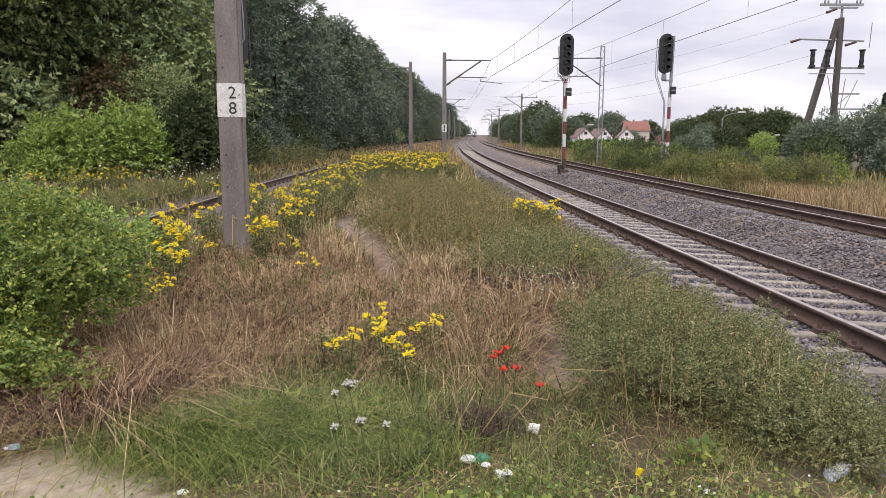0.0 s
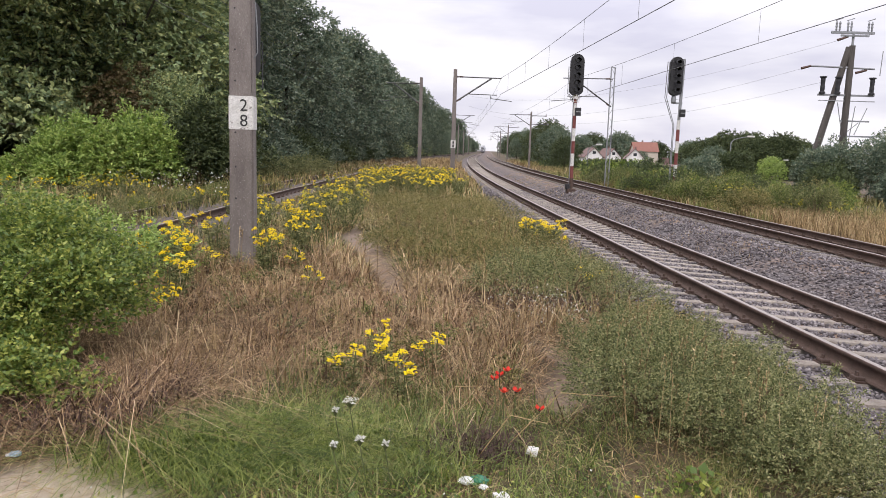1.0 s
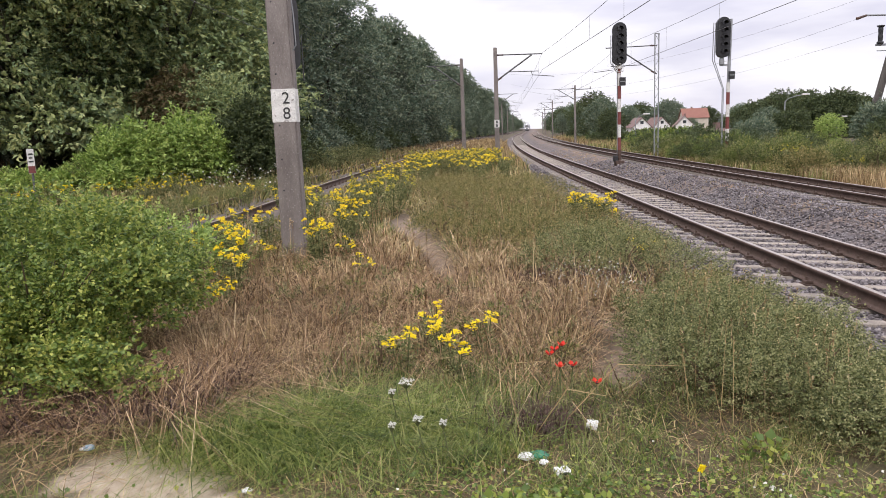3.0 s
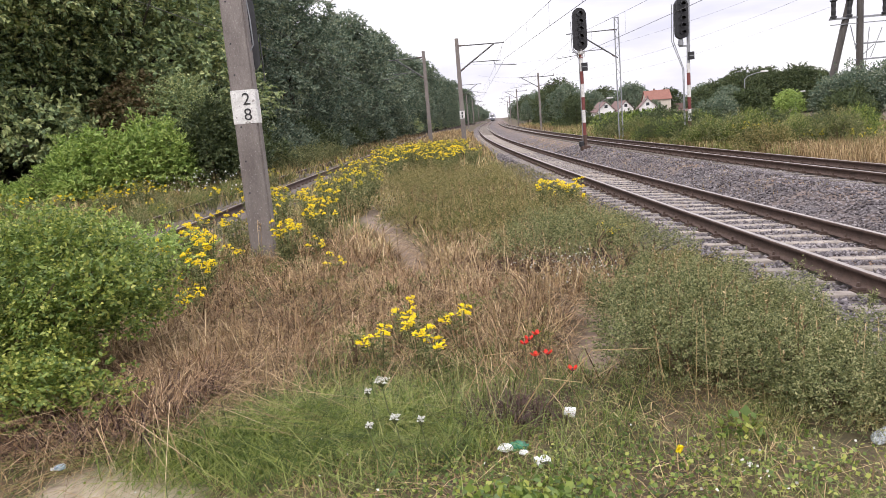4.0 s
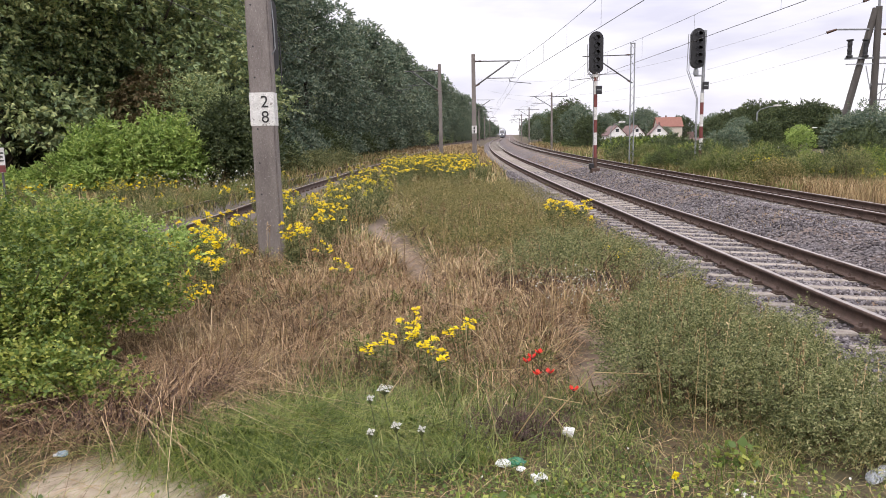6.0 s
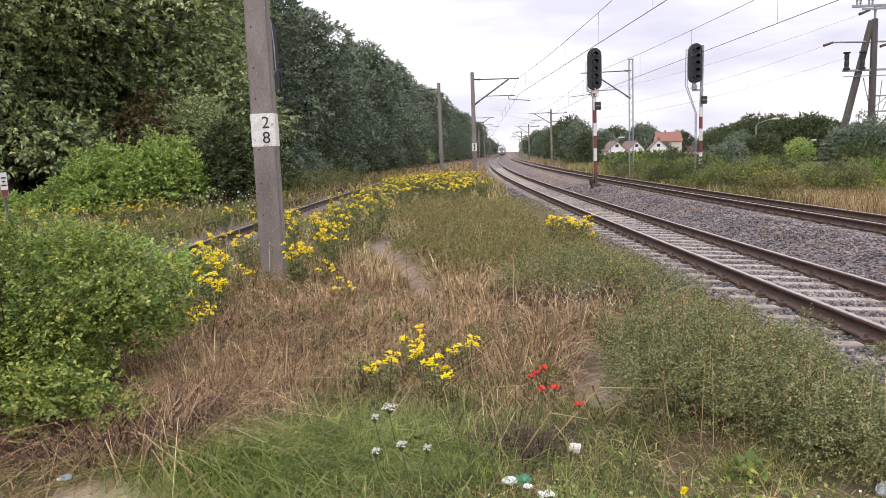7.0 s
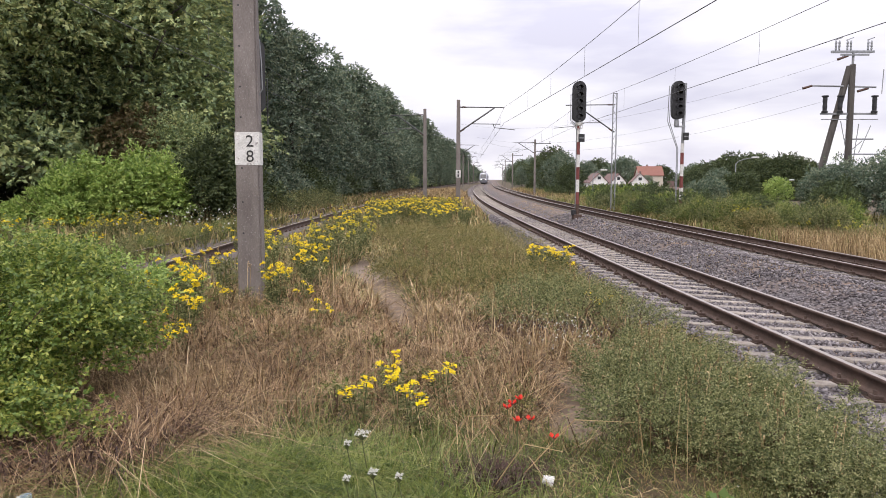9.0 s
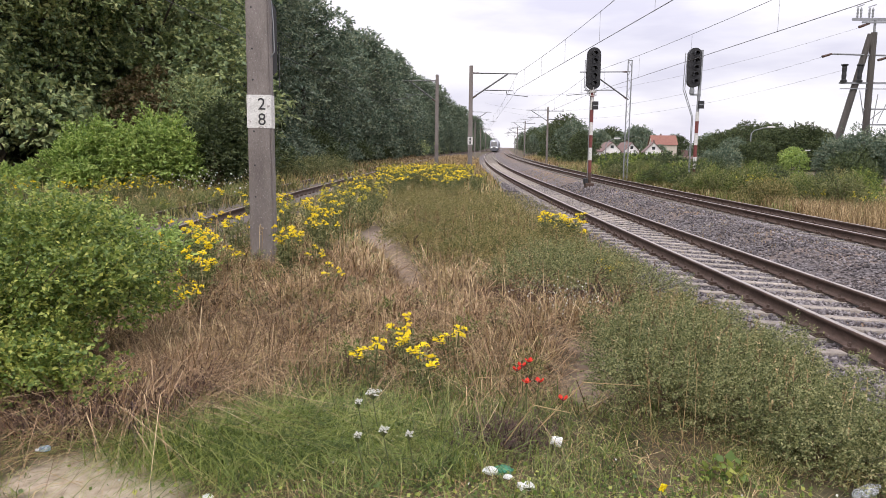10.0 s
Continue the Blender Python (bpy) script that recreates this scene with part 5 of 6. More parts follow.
# grey green weed clump beside the main track
for i, (x, y, r, h) in enumerate(((1.25, 4.45, 0.5, 0.4), (1.75, 4.3, 0.55, 0.44), (1.55, 5.0, 0.6, 0.5), (2.15, 4.6, 0.5, 0.42), (2.05, 5.3, 0.55, 0.46), (1.3, 5.45, 0.45, 0.36), (2.3, 5.9, 0.45, 0.36), (1.75, 6.1, 0.5, 0.4), (2.35, 4.05, 0.45, 0.36), (1.9, 3.85, 0.4, 0.34))):
    spires = tuple((r * q * math.cos(a), r * q * math.sin(a), h * (0.55 + 0.3 * ((k * 37 + i * 11) % 10) / 10), 0.06, 0.06, h * 0.42) for k, (a, q) in enumerate((k * 2.4 + i, math.sqrt((k + 0.5) / 13)) for k in range(13)))
    bush("weed_clump", x, y, ((0, 0, h * 0.32, r, r, h * 0.45), (0.1, 0.1, h * 0.45, r * 0.6, r * 0.6, h * 0.4)) + spires, 2000, 0.019, WEED, "bushy grey-green weed clump beside the track", "weeds", 8, 0.075, 0.45, 40 + i, 9, r * 0.8, h, "weed clumps", 0.35)
# darker clumps further along the strip
for i, (x, y, r, h) in enumerate(((0.75, 8.0, 0.6, 0.42), (1.35, 8.2, 0.65, 0.48), (1.95, 8.3, 0.55, 0.42), (1.1, 9.0, 0.7, 0.45), (0.3, 11.2, 0.7, 0.36), (1.2, 11.4, 0.8, 0.4), (-0.6, 13.5, 0.8, 0.34), (0.5, 14.5, 1.0, 0.36), (0.0, 9.8, 0.6, 0.32), (-0.1, 12.3, 0.7, 0.3), (1.0, 13.2, 0.8, 0.34), (-0.8, 15.8, 1.0, 0.34), (0.9, 16.6, 1.0, 0.32), (0.1, 18.2, 1.1, 0.32), (-1.2, 18.6, 1.0, 0.32), (1.9, 10.3, 0.5, 0.34), (2.1, 7.3, 0.45, 0.34), (-0.9, 11.0, 0.5, 0.3), (0.6, 10.4, 0.6, 0.36), (1.5, 9.7, 0.55, 0.4), (-0.3, 15.0, 0.8, 0.34), (-1.6, 16.8, 0.9, 0.36), (0.7, 19.8, 1.0, 0.34), (-0.9, 20.6, 1.1, 0.36))):
    bush("weed_clump", x, y, ((0, 0, h * 0.5, r, r, h * 0.55),), 800, 0.026, OLIVE if i > 3 else WEED, "low dark green weed clump in the grass", "weeds", 8, 0.11, 0.42, 60 + i, 8, r * 0.8, h, "weed clumps", 0.35)
# light green saplings beyond the side track
def shoots(x0, x1, heights):
    """Narrow upright lumps side by side."""
    n = len(heights)
    return tuple((x0 + (x1 - x0) * k / max(1, n - 1), 0.35 * math.sin(k * 2.3), hh * 0.42, 0.36 + 0.08 * (k % 3), 0.45, hh * 0.56) for k, hh in enumerate(heights))


for i, (x, y, lumps, n) in enumerate((
        (-12.3, 24, shoots(-1.5, 1.4, (1.5, 2.1, 1.8, 2.4, 1.5, 2.2, 1.7)), 1500),
        (-10.5, 24.5, shoots(-0.9, 0.8, (2.0, 2.6, 2.2, 2.5, 1.9)), 1200),
        (-13.4, 23.5, shoots(-0.8, 0.8, (0.9, 1.3, 1.0)), 600),
        (-16.5, 24, ((0, 0, 0.3, 1.6, 1.0, 0.4),), 500))):
    bush("sapling_thicket", x, y, lumps, int(n * 1.5), 0.14, YOUNG_LEAF, "thicket of light green saplings before the dark wood", "bush", 8, 0.34, 0.5, 80 + i, 14, 1.3, 1.6, "sapling thickets")
for i, (x, y, lumps, n) in enumerate((
        (-8.9, 25.5, ((0, 0, 1.2, 0.8, 0.8, 1.4), (0.2, 0, 2.2, 0.4, 0.4, 0.9), (0.9, 0.4, 0.9, 0.8, 0.8, 1.0)), 1700),
        (-11.0, 29, ((0, 0, 2.0, 1.3, 1.2, 2.2),), 1500), (-12.6, 30, ((0, 0, 2.0, 1.0, 1.0, 2.4),), 1200))):
    bush("young_tree", x, y, lumps, n, 0.13, FAR_LEAF if i == 0 else MID_LEAF, "slender young tree at the edge of the wood", "tree", 8, 0.4, 0.5, 90 + i, 12, 0.8, 2.4, "young trees")
for i in range(16):
    y = 34 + i * 4.6
    x = float(side_x(y)) - 3.4 - (i * 37 % 10) / 7
    bush("edge_shrub", x, y, ((0, 0, 0.8, 1.6, 1.9, 1.0), (-0.8, 1.0, 1.3, 1.3, 1.5, 1.3)), 650, 0.2, DARK_LEAF if i % 3 else FAR_LEAF, "dark green shrub at the edge of the wood", "bush", 8, 0.5, 0.5, 100 + i, 6, 1.2, 1.6, "edge shrubs")
for i in range(24):
    y = 106 + i * 7.0
    x = float(side_x(y)) - 3.0 - (i * 37 % 10) / 6
    bush("edge_shrub", x, y, ((0, 0, 1.0, 2.0, 3.2, 1.4), (-0.9, 1.4, 1.9, 1.6, 2.4, 1.6)), 420, 0.3, MID_LEAF if i % 3 == 0 else DARK_LEAF, "dark green shrub at the edge of the wood", "bush", 8, 0.6, 0.5, 700 + i, 6, 1.2, 1.8, "edge shrubs")
for i in range(26):
    x = -46 + (i % 13) * 2.7
    y = 33 + (i // 13) * 9 + (i * 37 % 11) / 2.5
    bush("undergrowth", x, y, ((0, 0, 0.7, 2.0, 1.6, 2.5), (1.0, 0.4, 2.0, 1.5, 1.4, 2.0)), 760, 0.2, FAR_LEAF, "dark undergrowth inside the wood", "bush", 8, 0.6, 0.55, 400 + i, 6, 1.4, 2.2, "wood undergrowth")
for i in range(20):
    y = 10.5 + i * 0.85
    bush("rail_weeds", float(side_x(y)) - 0.75 - 0.5 * (i * 0.618 % 1), y, ((0, 0, 0.14, 0.5, 0.6, 0.26), (0.15, 0.3, 0.2, 0.3, 0.35, 0.3)), 260, 0.035, (OLIVE, GREEN, WEED)[i % 3], "low weeds growing over the rusted side track", "weeds", 8, 0.11, 0.4, 800 + i, 5, 0.4, 0.35, "weeds on the side track", 0.3)
for i, (x, y) in enumerate(((-9.4, 33.5), (-8.8, 36.5), (-8.3, 40.5))):
    bush("herb_thicket", x, y, ((0, 0, 0.45, 1.1, 1.0, 0.6), (0.7, 0.8, 0.4, 0.9, 1.0, 0.55)), 700, 0.09, WEED, "soft green herb thicket beside the side track", "weeds", 8, 0.28, 0.35, 830 + i, 8, 0.9, 0.9, "herb thickets", 0.4)
# shrubs beyond the tracks
for i, (x, y, r, h) in enumerate(((23.2, 40, 1.9, 3.9), (26.0, 42, 2.4, 4.7), (29.5, 44, 2.8, 5.0), (22.6, 36.5, 1.3, 2.2), (24.6, 37, 1.9, 3.0), (33, 48, 3.0, 5.2), (27.3, 37, 2.2, 3.4), (31, 40, 2.5, 4.0), (20.3, 40, 1.1, 1.9), (21.6, 43, 1.6, 3.2), (19.2, 38, 1.0, 1.5), (20.3, 54, 1.3, 2.5), (17.2, 52, 1.3, 1.9))):
    z = float(zg(np.array([x]), np.array([y]))[0])
    h = h - 0.0
    bush("shrub", x, y, ((0, 0, h * 0.45, r, r, h * 0.5), (r * 0.5, 0.3, h * 0.6, r * 0.6, r * 0.6, h * 0.42), (-r * 0.5, -0.3, h * 0.45, r * 0.6, r * 0.6, h * 0.4)), 1500, 0.16, (DARK_LEAF, FAR_LEAF, FAR_LEAF)[i % 3], "dense dark green shrub beyond the second track", "bush", 8, 0.4, 0.42, 130 + i, 10, r * 0.8, h * 0.8, "trackside shrubs")
for i in range(62):
    y = 25 + (i * 0.618 % 1) * 30
    x = float(far_x(y)) + 2.3 + (i * 0.37 % 1) * 4.2
    h = 0.85 + (i * 29 % 10) / 16
    bush("tall_weeds", x, y, ((0, 0, h * 0.5, 0.6, 0.6, h * 0.6), (0.5, 0.2, h * 0.5, 0.4, 0.5, h * 0.5), (-0.6, 0.3, h * 0.4, 0.4, 0.5, h * 0.42)), 560, 0.07, (OLIVE, FAR_LEAF, GREEN, BUSH_LEAF, WEED)[i % 5], "clump of tall green weeds beyond the second track", "weeds", 8, 0.22, 0.35, 600 + i, 8, 0.5, h, "tall weed clumps", 0.3)
for i in range(22):
    y = 42 + i * 5.2
    x = float(far_x(y)) + 4.6 + (i * 53 % 17) / 5 + max(0, (y - 60)) * 0.02
    h = 0.9 + (i * 29 % 10) / 16
    bush("shrub", x, y, ((0, 0, h * 0.45, 1.5, 1.5, h * 0.5), (0.8, 0.8, h * 0.5, 1.2, 1.2, h * 0.5)), 520, 0.2, FAR_LEAF if i % 2 else BUSH_LEAF, "green shrub in the weeds beyond the second track", "bush", 8, 0.45, 0.5, 160 + i, 6, 1.0, h * 0.8, "trackside shrubs")


# ---- trees ----
def tree_meshes(seed, h, r, n, leaf, base, lumps=26):
    """Trunk with limbs, and a crown of leafy lumps, as two meshes."""
    rng = np.random.default_rng(seed)
    bm = bmesh.new()
    add_rod(bm, (0, 0, -0.4), (0.1, 0, h * 0.35), 0.026 * h * 0.8, 0.019 * h * 0.8, seg=9)
    add_rod(bm, (0.1, 0, h * 0.35), (0, 0.1, h * 0.8), 0.019 * h * 0.8, 0.004 * h, seg=8)
    L = []
    for i in range(lumps):
        u = (i + 0.5) / lumps
        zz = base + (h - base) * (0.08 + 0.9 * u ** 0.85)
        rr = r * math.sin(math.pi * min(1.0, 0.22 + 0.78 * (zz - base) / (h - base))) ** 0.6
        a = i * 2.399 + rng.uniform(-0.4, 0.4)
        q = rr * rng.uniform(0.5, 0.95)
        s = r * rng.uniform(0.24, 0.46)
        c = (math.cos(a) * q, math.sin(a) * q, zz - s * 0.5)
        L.append((*c, s, s, s * 0.8))
        if i % 2 == 0:
            add_rod(bm, (0, 0, max(h * 0.15, zz - q * 0.9)), c, 0.006 * h, 0.002 * h, seg=5)
    p, d = lump_points(rng, n, L, 0.78)
    d = d + rng.normal(0, 0.45, (n, 3)) + np.array([0, 0, -0.4])
    crown = mesh_np("crown", *sprigs(rng, p, d, leaf * 1.6, 6, leaf, 0.55))
    trunk = bpy.data.meshes.new("trunk")
    bm.to_mesh(trunk)
    bm.free()
    return trunk, crown


SHAPES = {}


def tree(x, y, key, label, material, group, scale=1.0, rz=0.0, sink=0.0):
    trunk, crown = SHAPES[key]
    z = ground_z(x, y) - sink
    t = thing("tree", x, y, z, label, "tree", group, rz)
    t.scale = (scale, scale, scale * (0.94 + 0.12 * ((rz * 7) % 10) / 10))
    link("trunk", trunk, BARK, t)
    ob = link("crown", crown, None, t)
    if not crown.materials:
        crown.materials.append(material)
    ob.material_slots[0].link = "OBJECT"
    ob.material_slots[0].material = material
    return t


SHAPES["a"] = tree_meshes(201, 17.0, 5.4, 13000, 0.24, 1.0, 64)
SHAPES["b"] = tree_meshes(202, 14.5, 4.2, 5600, 0.26, 0.6, 46)
SHAPES["c"] = tree_meshes(203, 13.5, 3.7, 3600, 0.3, 0.3, 40)
SHAPES["d"] = tree_meshes(204, 7.5, 3.0, 1500, 0.26, 1.0, 18)
SHAPES["e"] = tree_meshes(205, 13.0, 8.0, 3600, 0.55, 1.5, 40)
WOODS = "trees of the wood"
for i, (x, y, key, s) in enumerate(((-15.2, 33.5, "a", 1.0), (-19.5, 29.5, "a", 0.98), (-25, 26, "a", 0.95), (-17.5, 40, "a", 1.1), (-30, 32, "a", 1.05), (-23.5, 36, "a", 1.1), (-13.6, 44, "b", 0.95), (-19, 48, "a", 1.0), (-12.6, 55.5, "b", 0.92), (-17.5, 58, "a", 0.85), (-36, 28, "a", 1.0), (-28.5, 42, "a", 1.1))):
    tree(x, y, key, "tall broadleaf tree with a dense dark green crown", (MID_LEAF, MID_LEAF, DARK_LEAF)[i % 3] if key == "a" else DARK_LEAF, WOODS, s, i * 67)
for i in range(22):
    y = 65 + i * 9.5 + (i > 10) * (i - 10) * 2
    x = float(side_x(y)) - 5.6 + (i * 31 % 7) / 5 + 2.6 * min(1.0, max(0.0, (y - 90) / 90))
    tree(x, y, "c", "broadleaf tree at the edge of the wood", DARK_LEAF, WOODS, 0.87 - 0.013 * i + (i * 13 % 5) / 22, i * 83)
    if i % 2 == 0:
        tree(x - 6.5, y + 3, "b", "broadleaf tree inside the wood", DARK_LEAF, WOODS, 0.95 - 0.012 * i, i * 51)
tree(-13.0, 30.0, "d", "small tree with browning leaves before the wood", BROWN_LEAF, "small trees", 0.66, 30)
for i in range(16):
    y = 82 + i * 12
    x = float(far_x(y)) + 5.5 + (i * 41 % 13) / 4
    tree(x, y, "d", "green trackside tree in the distance", (FAR_LEAF, DARK_LEAF)[i % 2], "trackside trees", 0.54 + min(i, 8) * 0.02 + (i * 17 % 7) / 22, i * 77)
for i, (x, y, s) in enumerate(((47, 150, 1.05), (68.3, 272, 0.95), (64.8, 275, 0.86), (33.0, 90, 0.86), (29.5, 84, 0.6), (52, 150, 0.75), (41, 84, 0.62), (47, 90, 0.6), (53, 88, 0.7), (60, 100, 0.75), (62, 88, 0.7), (70, 110, 0.9))):
    tree(x, y, "d", "rounded green garden tree near the houses", (FAR_LEAF, DARK_LEAF, FAR_LEAF)[i % 3], "garden trees", s, i * 59)
tree(25.6, 60, "d", "small yellowish green tree among the shrubs", YOUNG_LEAF, "garden trees", 0.4, 20)
for i, (x, s) in enumerate(((34, 1.0), (46, 1.12), (57, 0.95), (66, 1.1), (76, 1.15), (98, 0.9), (110, 0.95))):
    tree(x, 335 + (i * 17 % 30), "e", "dark broad tree on the skyline behind the houses", (DARK_LEAF, FAR_LEAF)[i % 2], "skyline trees", s, i * 47)
for i, (x, y, s) in enumerate(((68, 202, 0.82), (74, 206, 0.92), (80, 205, 0.97), (88, 200, 0.98), (95, 204, 0.85), (101, 208, 0.72), (84, 212, 1.0))):
    tree(x, y, "e", "broad rounded willow tree on the skyline", FAR_LEAF, "skyline trees", s, i * 70)


for i in range(12):
    y = 330 + (i // 2) * 34
    x = float(near_x(y)) + (-13 if i % 2 else 17) + (i * 7 % 5)
    tree(x, y, "e", "distant tree beside the straight far line", DARK_LEAF if i % 2 else FAR_LEAF, "far trackside trees", 0.72, i * 40)


def spruce(x, y, top):
    rng = np.random.default_rng(int(x * 10))
    z = ground_z(x, y)
    h = top - z
    t = thing("spruce_tree", x, y, z, "slim dark spruce with layered boughs", "tree", "spruces")
    part("trunk", rod((0, 0, -0.3), (0, 0, h), 0.14, 0.02), BARK, t)
    n = 2600
    u = rng.random(n) ** 0.8
    zz = h * (0.12 + 0.88 * u)
    a = np.round(rng.uniform(0, 6.28, n) * 1.6 + zz * 0.7) / 1.6 + rng.normal(0, 0.12, n)
    q = (1 - u) * h * 0.24 * rng.random(n) ** 0.5 + 0.05
    p = np.stack([np.cos(a) * q, np.sin(a) * q, zz - q * 0.25], 1)
    d = np.stack([np.cos(a), np.sin(a), -0.2 + 0 * a], 1) + rng.normal(0, 0.35, (n, 3))
    link("boughs", mesh_np("boughs", *sprigs(rng, p, d, 0.22, 6, 0.16, 0.3)), SPRUCE_LEAF, t)
    return t


spruce(32.5, 55, 4.7)
spruce(36.5, 56, 5.6)
spruce(39.5, 60, 5.0)


# ---- flowers ----
def corymb(rng, c, r, n, size=1.0):
    """A flat cluster of small button flowers round c."""
    a, q = rng.uniform(0, 6.28, n), r * np.sqrt(rng.random(n))
    x, y = c[0] + np.cos(a) * q, c[1] + np.sin(a) * q
    z = c[2] + 0.6 * r * (1 - (q / r) ** 2) + rng.normal(0, 0.006, n) * size
    s = rng.uniform(0.007, 0.012, n) * size
    k = 6
    ring = [np.stack([x + s * math.cos(i * 1.047), y + s * math.sin(i * 1.047), z], 1) for i in range(k)]
    V = np.stack(ring + [np.stack([x, y, z + s * 0.8], 1)], 1).reshape(-1, 3)
    o = (np.arange(n) * 7)[:, None]
    F = np.concatenate([o + np.array([[i, (i + 1) % k, 6]]) for i in range(k)])
    return V, F


def ragwort_meshes(seed, h, heads, spread, n=30):
    rng = np.random.default_rng(seed)
    bm = bmesh.new()
    flow, lp, ld = [], [], []
    heads_out = []
    for i in range(heads):
        a = rng.uniform(0, 6.28)
        q = spread * math.sqrt(rng.random())
        top = (math.cos(a) * q, math.sin(a) * q, h * rng.uniform(0.72, 1.0))
        root = (math.cos(a) * q * 0.25, math.sin(a) * q * 0.25, 0)
        add_rod(bm, (*root[:2], -0.03), (top[0] * 0.8, top[1] * 0.8, top[2] * 0.7), 0.005, 0.004, seg=5)
        add_rod(bm, (top[0] * 0.8, top[1] * 0.8, top[2] * 0.7), top, 0.004, 0.002, seg=5)
        flow = []
        for k in range(3):
            b = rng.uniform(0, 6.28)
            rr = rng.uniform(0.005, 0.05)
            flow.append(corymb(rng, (top[0] + math.cos(b) * rr, top[1] + math.sin(b) * rr, top[2] - rng.uniform(0, 0.06)), rng.uniform(0.018, 0.034), n // 3))
        heads_out.append(mesh_np("flower_head", *join(*flow)))
        for k in range(int(7 + 13 * h)):
            u = rng.uniform(0.1, 0.92)
            lp.append((root[0] + (top[0] - root[0]) * u, root[1] + (top[1] - root[1]) * u, top[2] * u))
            b = rng.uniform(0, 6.28)
            ld.append((math.cos(b), math.sin(b), 0.5))
    stem = bpy.data.meshes.new("stems")
    bm.to_mesh(stem)
    bm.free()
    return stem, mesh_np("leaves", *sprigs(rng, np.array(lp), np.array(ld), 0.05 + 0.05 * h, 6, 0.026 + 0.026 * h, 0.4)), heads_out


def ragwort(seed, h, heads, spread, label, petal, n=30):
    s, l, f = ragwort_meshes(seed, h, heads, spread, n)
    t = thing("ragwort", 0, 0, 0, label, "flowers", "yellow ragwort plants")
    link("stem", s, STEM, t)
    tagged(link("leafage", l, WEED, t), "small grey-green leaves", kind="stuff")
    for me in f:
        link("flower_head", me, petal, t, "yellow flower head")
    return t


RAG = [ragwort(301, 0.72, 6, 0.16, "ragwort plant with bright yellow flower clusters", YELLOW, 45), ragwort(302, 0.62, 9, 0.26, "ragwort clump with many bright yellow flower clusters", YELLOW, 45),
       ragwort(303, 0.37, 4, 0.1, "small ragwort plant with yellow flower clusters", YELLOW, 40), ragwort(304, 0.75, 11, 0.45, "broad ragwort clump with greenish yellow flowers", YELLOW_PALE, 40),
       ragwort(305, 0.7, 10, 0.42, "broad ragwort clump in full yellow flower", YELLOW, 40),
       ragwort(306, 1.15, 9, 0.5, "tall goldenrod clump with greenish yellow flowers", YELLOW_PALE, 40)]
spots = [(-2.75, 7.0, 1), (-2.6, 6.6, 2), (-3.4, 8.6, 1), (-2.3, 8.9, 1), (-3.2, 8.35, 1), (-3.55, 8.0, 0), (-2.95, 8.9, 2), (-2.2, 8.6, 0), (-1.95, 9.0, 2), (-2.1, 10.2, 1), (-3.2, 9.9, 1), (-3.7, 9.2, 1), (-1.55, 8.0, 2), (-3.3, 7.2, 2), (-2.8, 7.0, 2),
         (-2.5, 11.4, 4), (-2.2, 12.4, 3), (-2.7, 12.8, 4), (-3.1, 11.8, 3), (-2.0, 13.4, 3), (-2.6, 14.5, 4), (-2.1, 15.6, 3), (-3.0, 16, 3), (-2.5, 17, 4), (-3.2, 18.4, 4), (-3.6, 14, 1), (-3.4, 13, 1),
         (-3.0, 8.0, 0), (-2.0, 9.6, 0), (-2.9, 10.6, 1), (-2.3, 11.0, 4), (-3.8, 10.4, 1), (1.6, 12.8, 4), (1.45, 12.0, 1), (1.9, 12.3, 0), (-0.68, 4.9, 2), (-0.42, 5.1, 2), (-0.3, 4.7, 2), (-0.12, 5.3, 2), (-0.55, 5.6, 2), (1.55, 12.1, 4), (1.75, 12.6, 1), (1.35, 12.4, 1), (1.85, 9.3, 2), (1.65, 8.9, 2)]
rng_f = random.Random(5)
for i in range(74):
    y = 21 + 15 * rng_f.random() ** 0.8
    spots.append((-3.9 + (4.9 - 0.03 * y) * rng_f.random(), y, rng_f.choice((3, 4, 4, 1))))
for i in range(26):
    spots.append((-14 + 9.0 * rng_f.random(), 15 + 9 * rng_f.random(), rng_f.choice((1, 2, 3))))
for i in range(16):
    y = 24 + 12 * rng_f.random()
    spots.append((float(far_x(y)) + 3.2 + 3 * rng_f.random(), y, 3))
for i in range(8):
    y = 25 + 9 * rng_f.random()
    spots.append((float(far_x(y)) + 2.7 + 2.2 * rng_f.random(), y, 5))
first = set()
for x, y, k in spots:
    m = pose(x, y, float(zg(np.array([x]), np.array([y]))[0]), 0, 0, rng_f.uniform(0, 360))
    if k not in first:
        first.add(k)
        RAG[k].matrix_basis = m
    else:
        copy_thing(RAG[k], m)


def poppy(x, y, h, tilt):
    z = float(zg(np.array([x]), np.array([y]))[0])
    t = thing("poppy", x, y, z, "red poppy on a thin hairy stem", "flower", "red poppies", tilt * 40)
    part("stem", rod((0.03, 0, -0.02), (0, 0, h), 0.0035, 0.0025, seg=5), STEM, t)
    bm = bmesh.new()
    for i in range(4):
        a = i * 1.571
        c = bm.verts.new((0, 0, h))
        pts = [bm.verts.new((math.cos(a + o) * r, math.sin(a + o) * r, h + zz)) for o, r, zz in ((-0.75, 0.016, 0.01), (-0.5, 0.028, 0.02), (0, 0.03, 0.03), (0.5, 0.028, 0.02), (0.75, 0.016, 0.01))]
        for p, q in zip(pts, pts[1:]):
            bm.faces.new((c, p, q))
    part("petals", bm, POPPY_RED, t, "bright red petals")
    part("centre", rod((0, 0, h), (0, 0, h + 0.014), 0.008, 0.006, seg=8), INK, t)
    return t


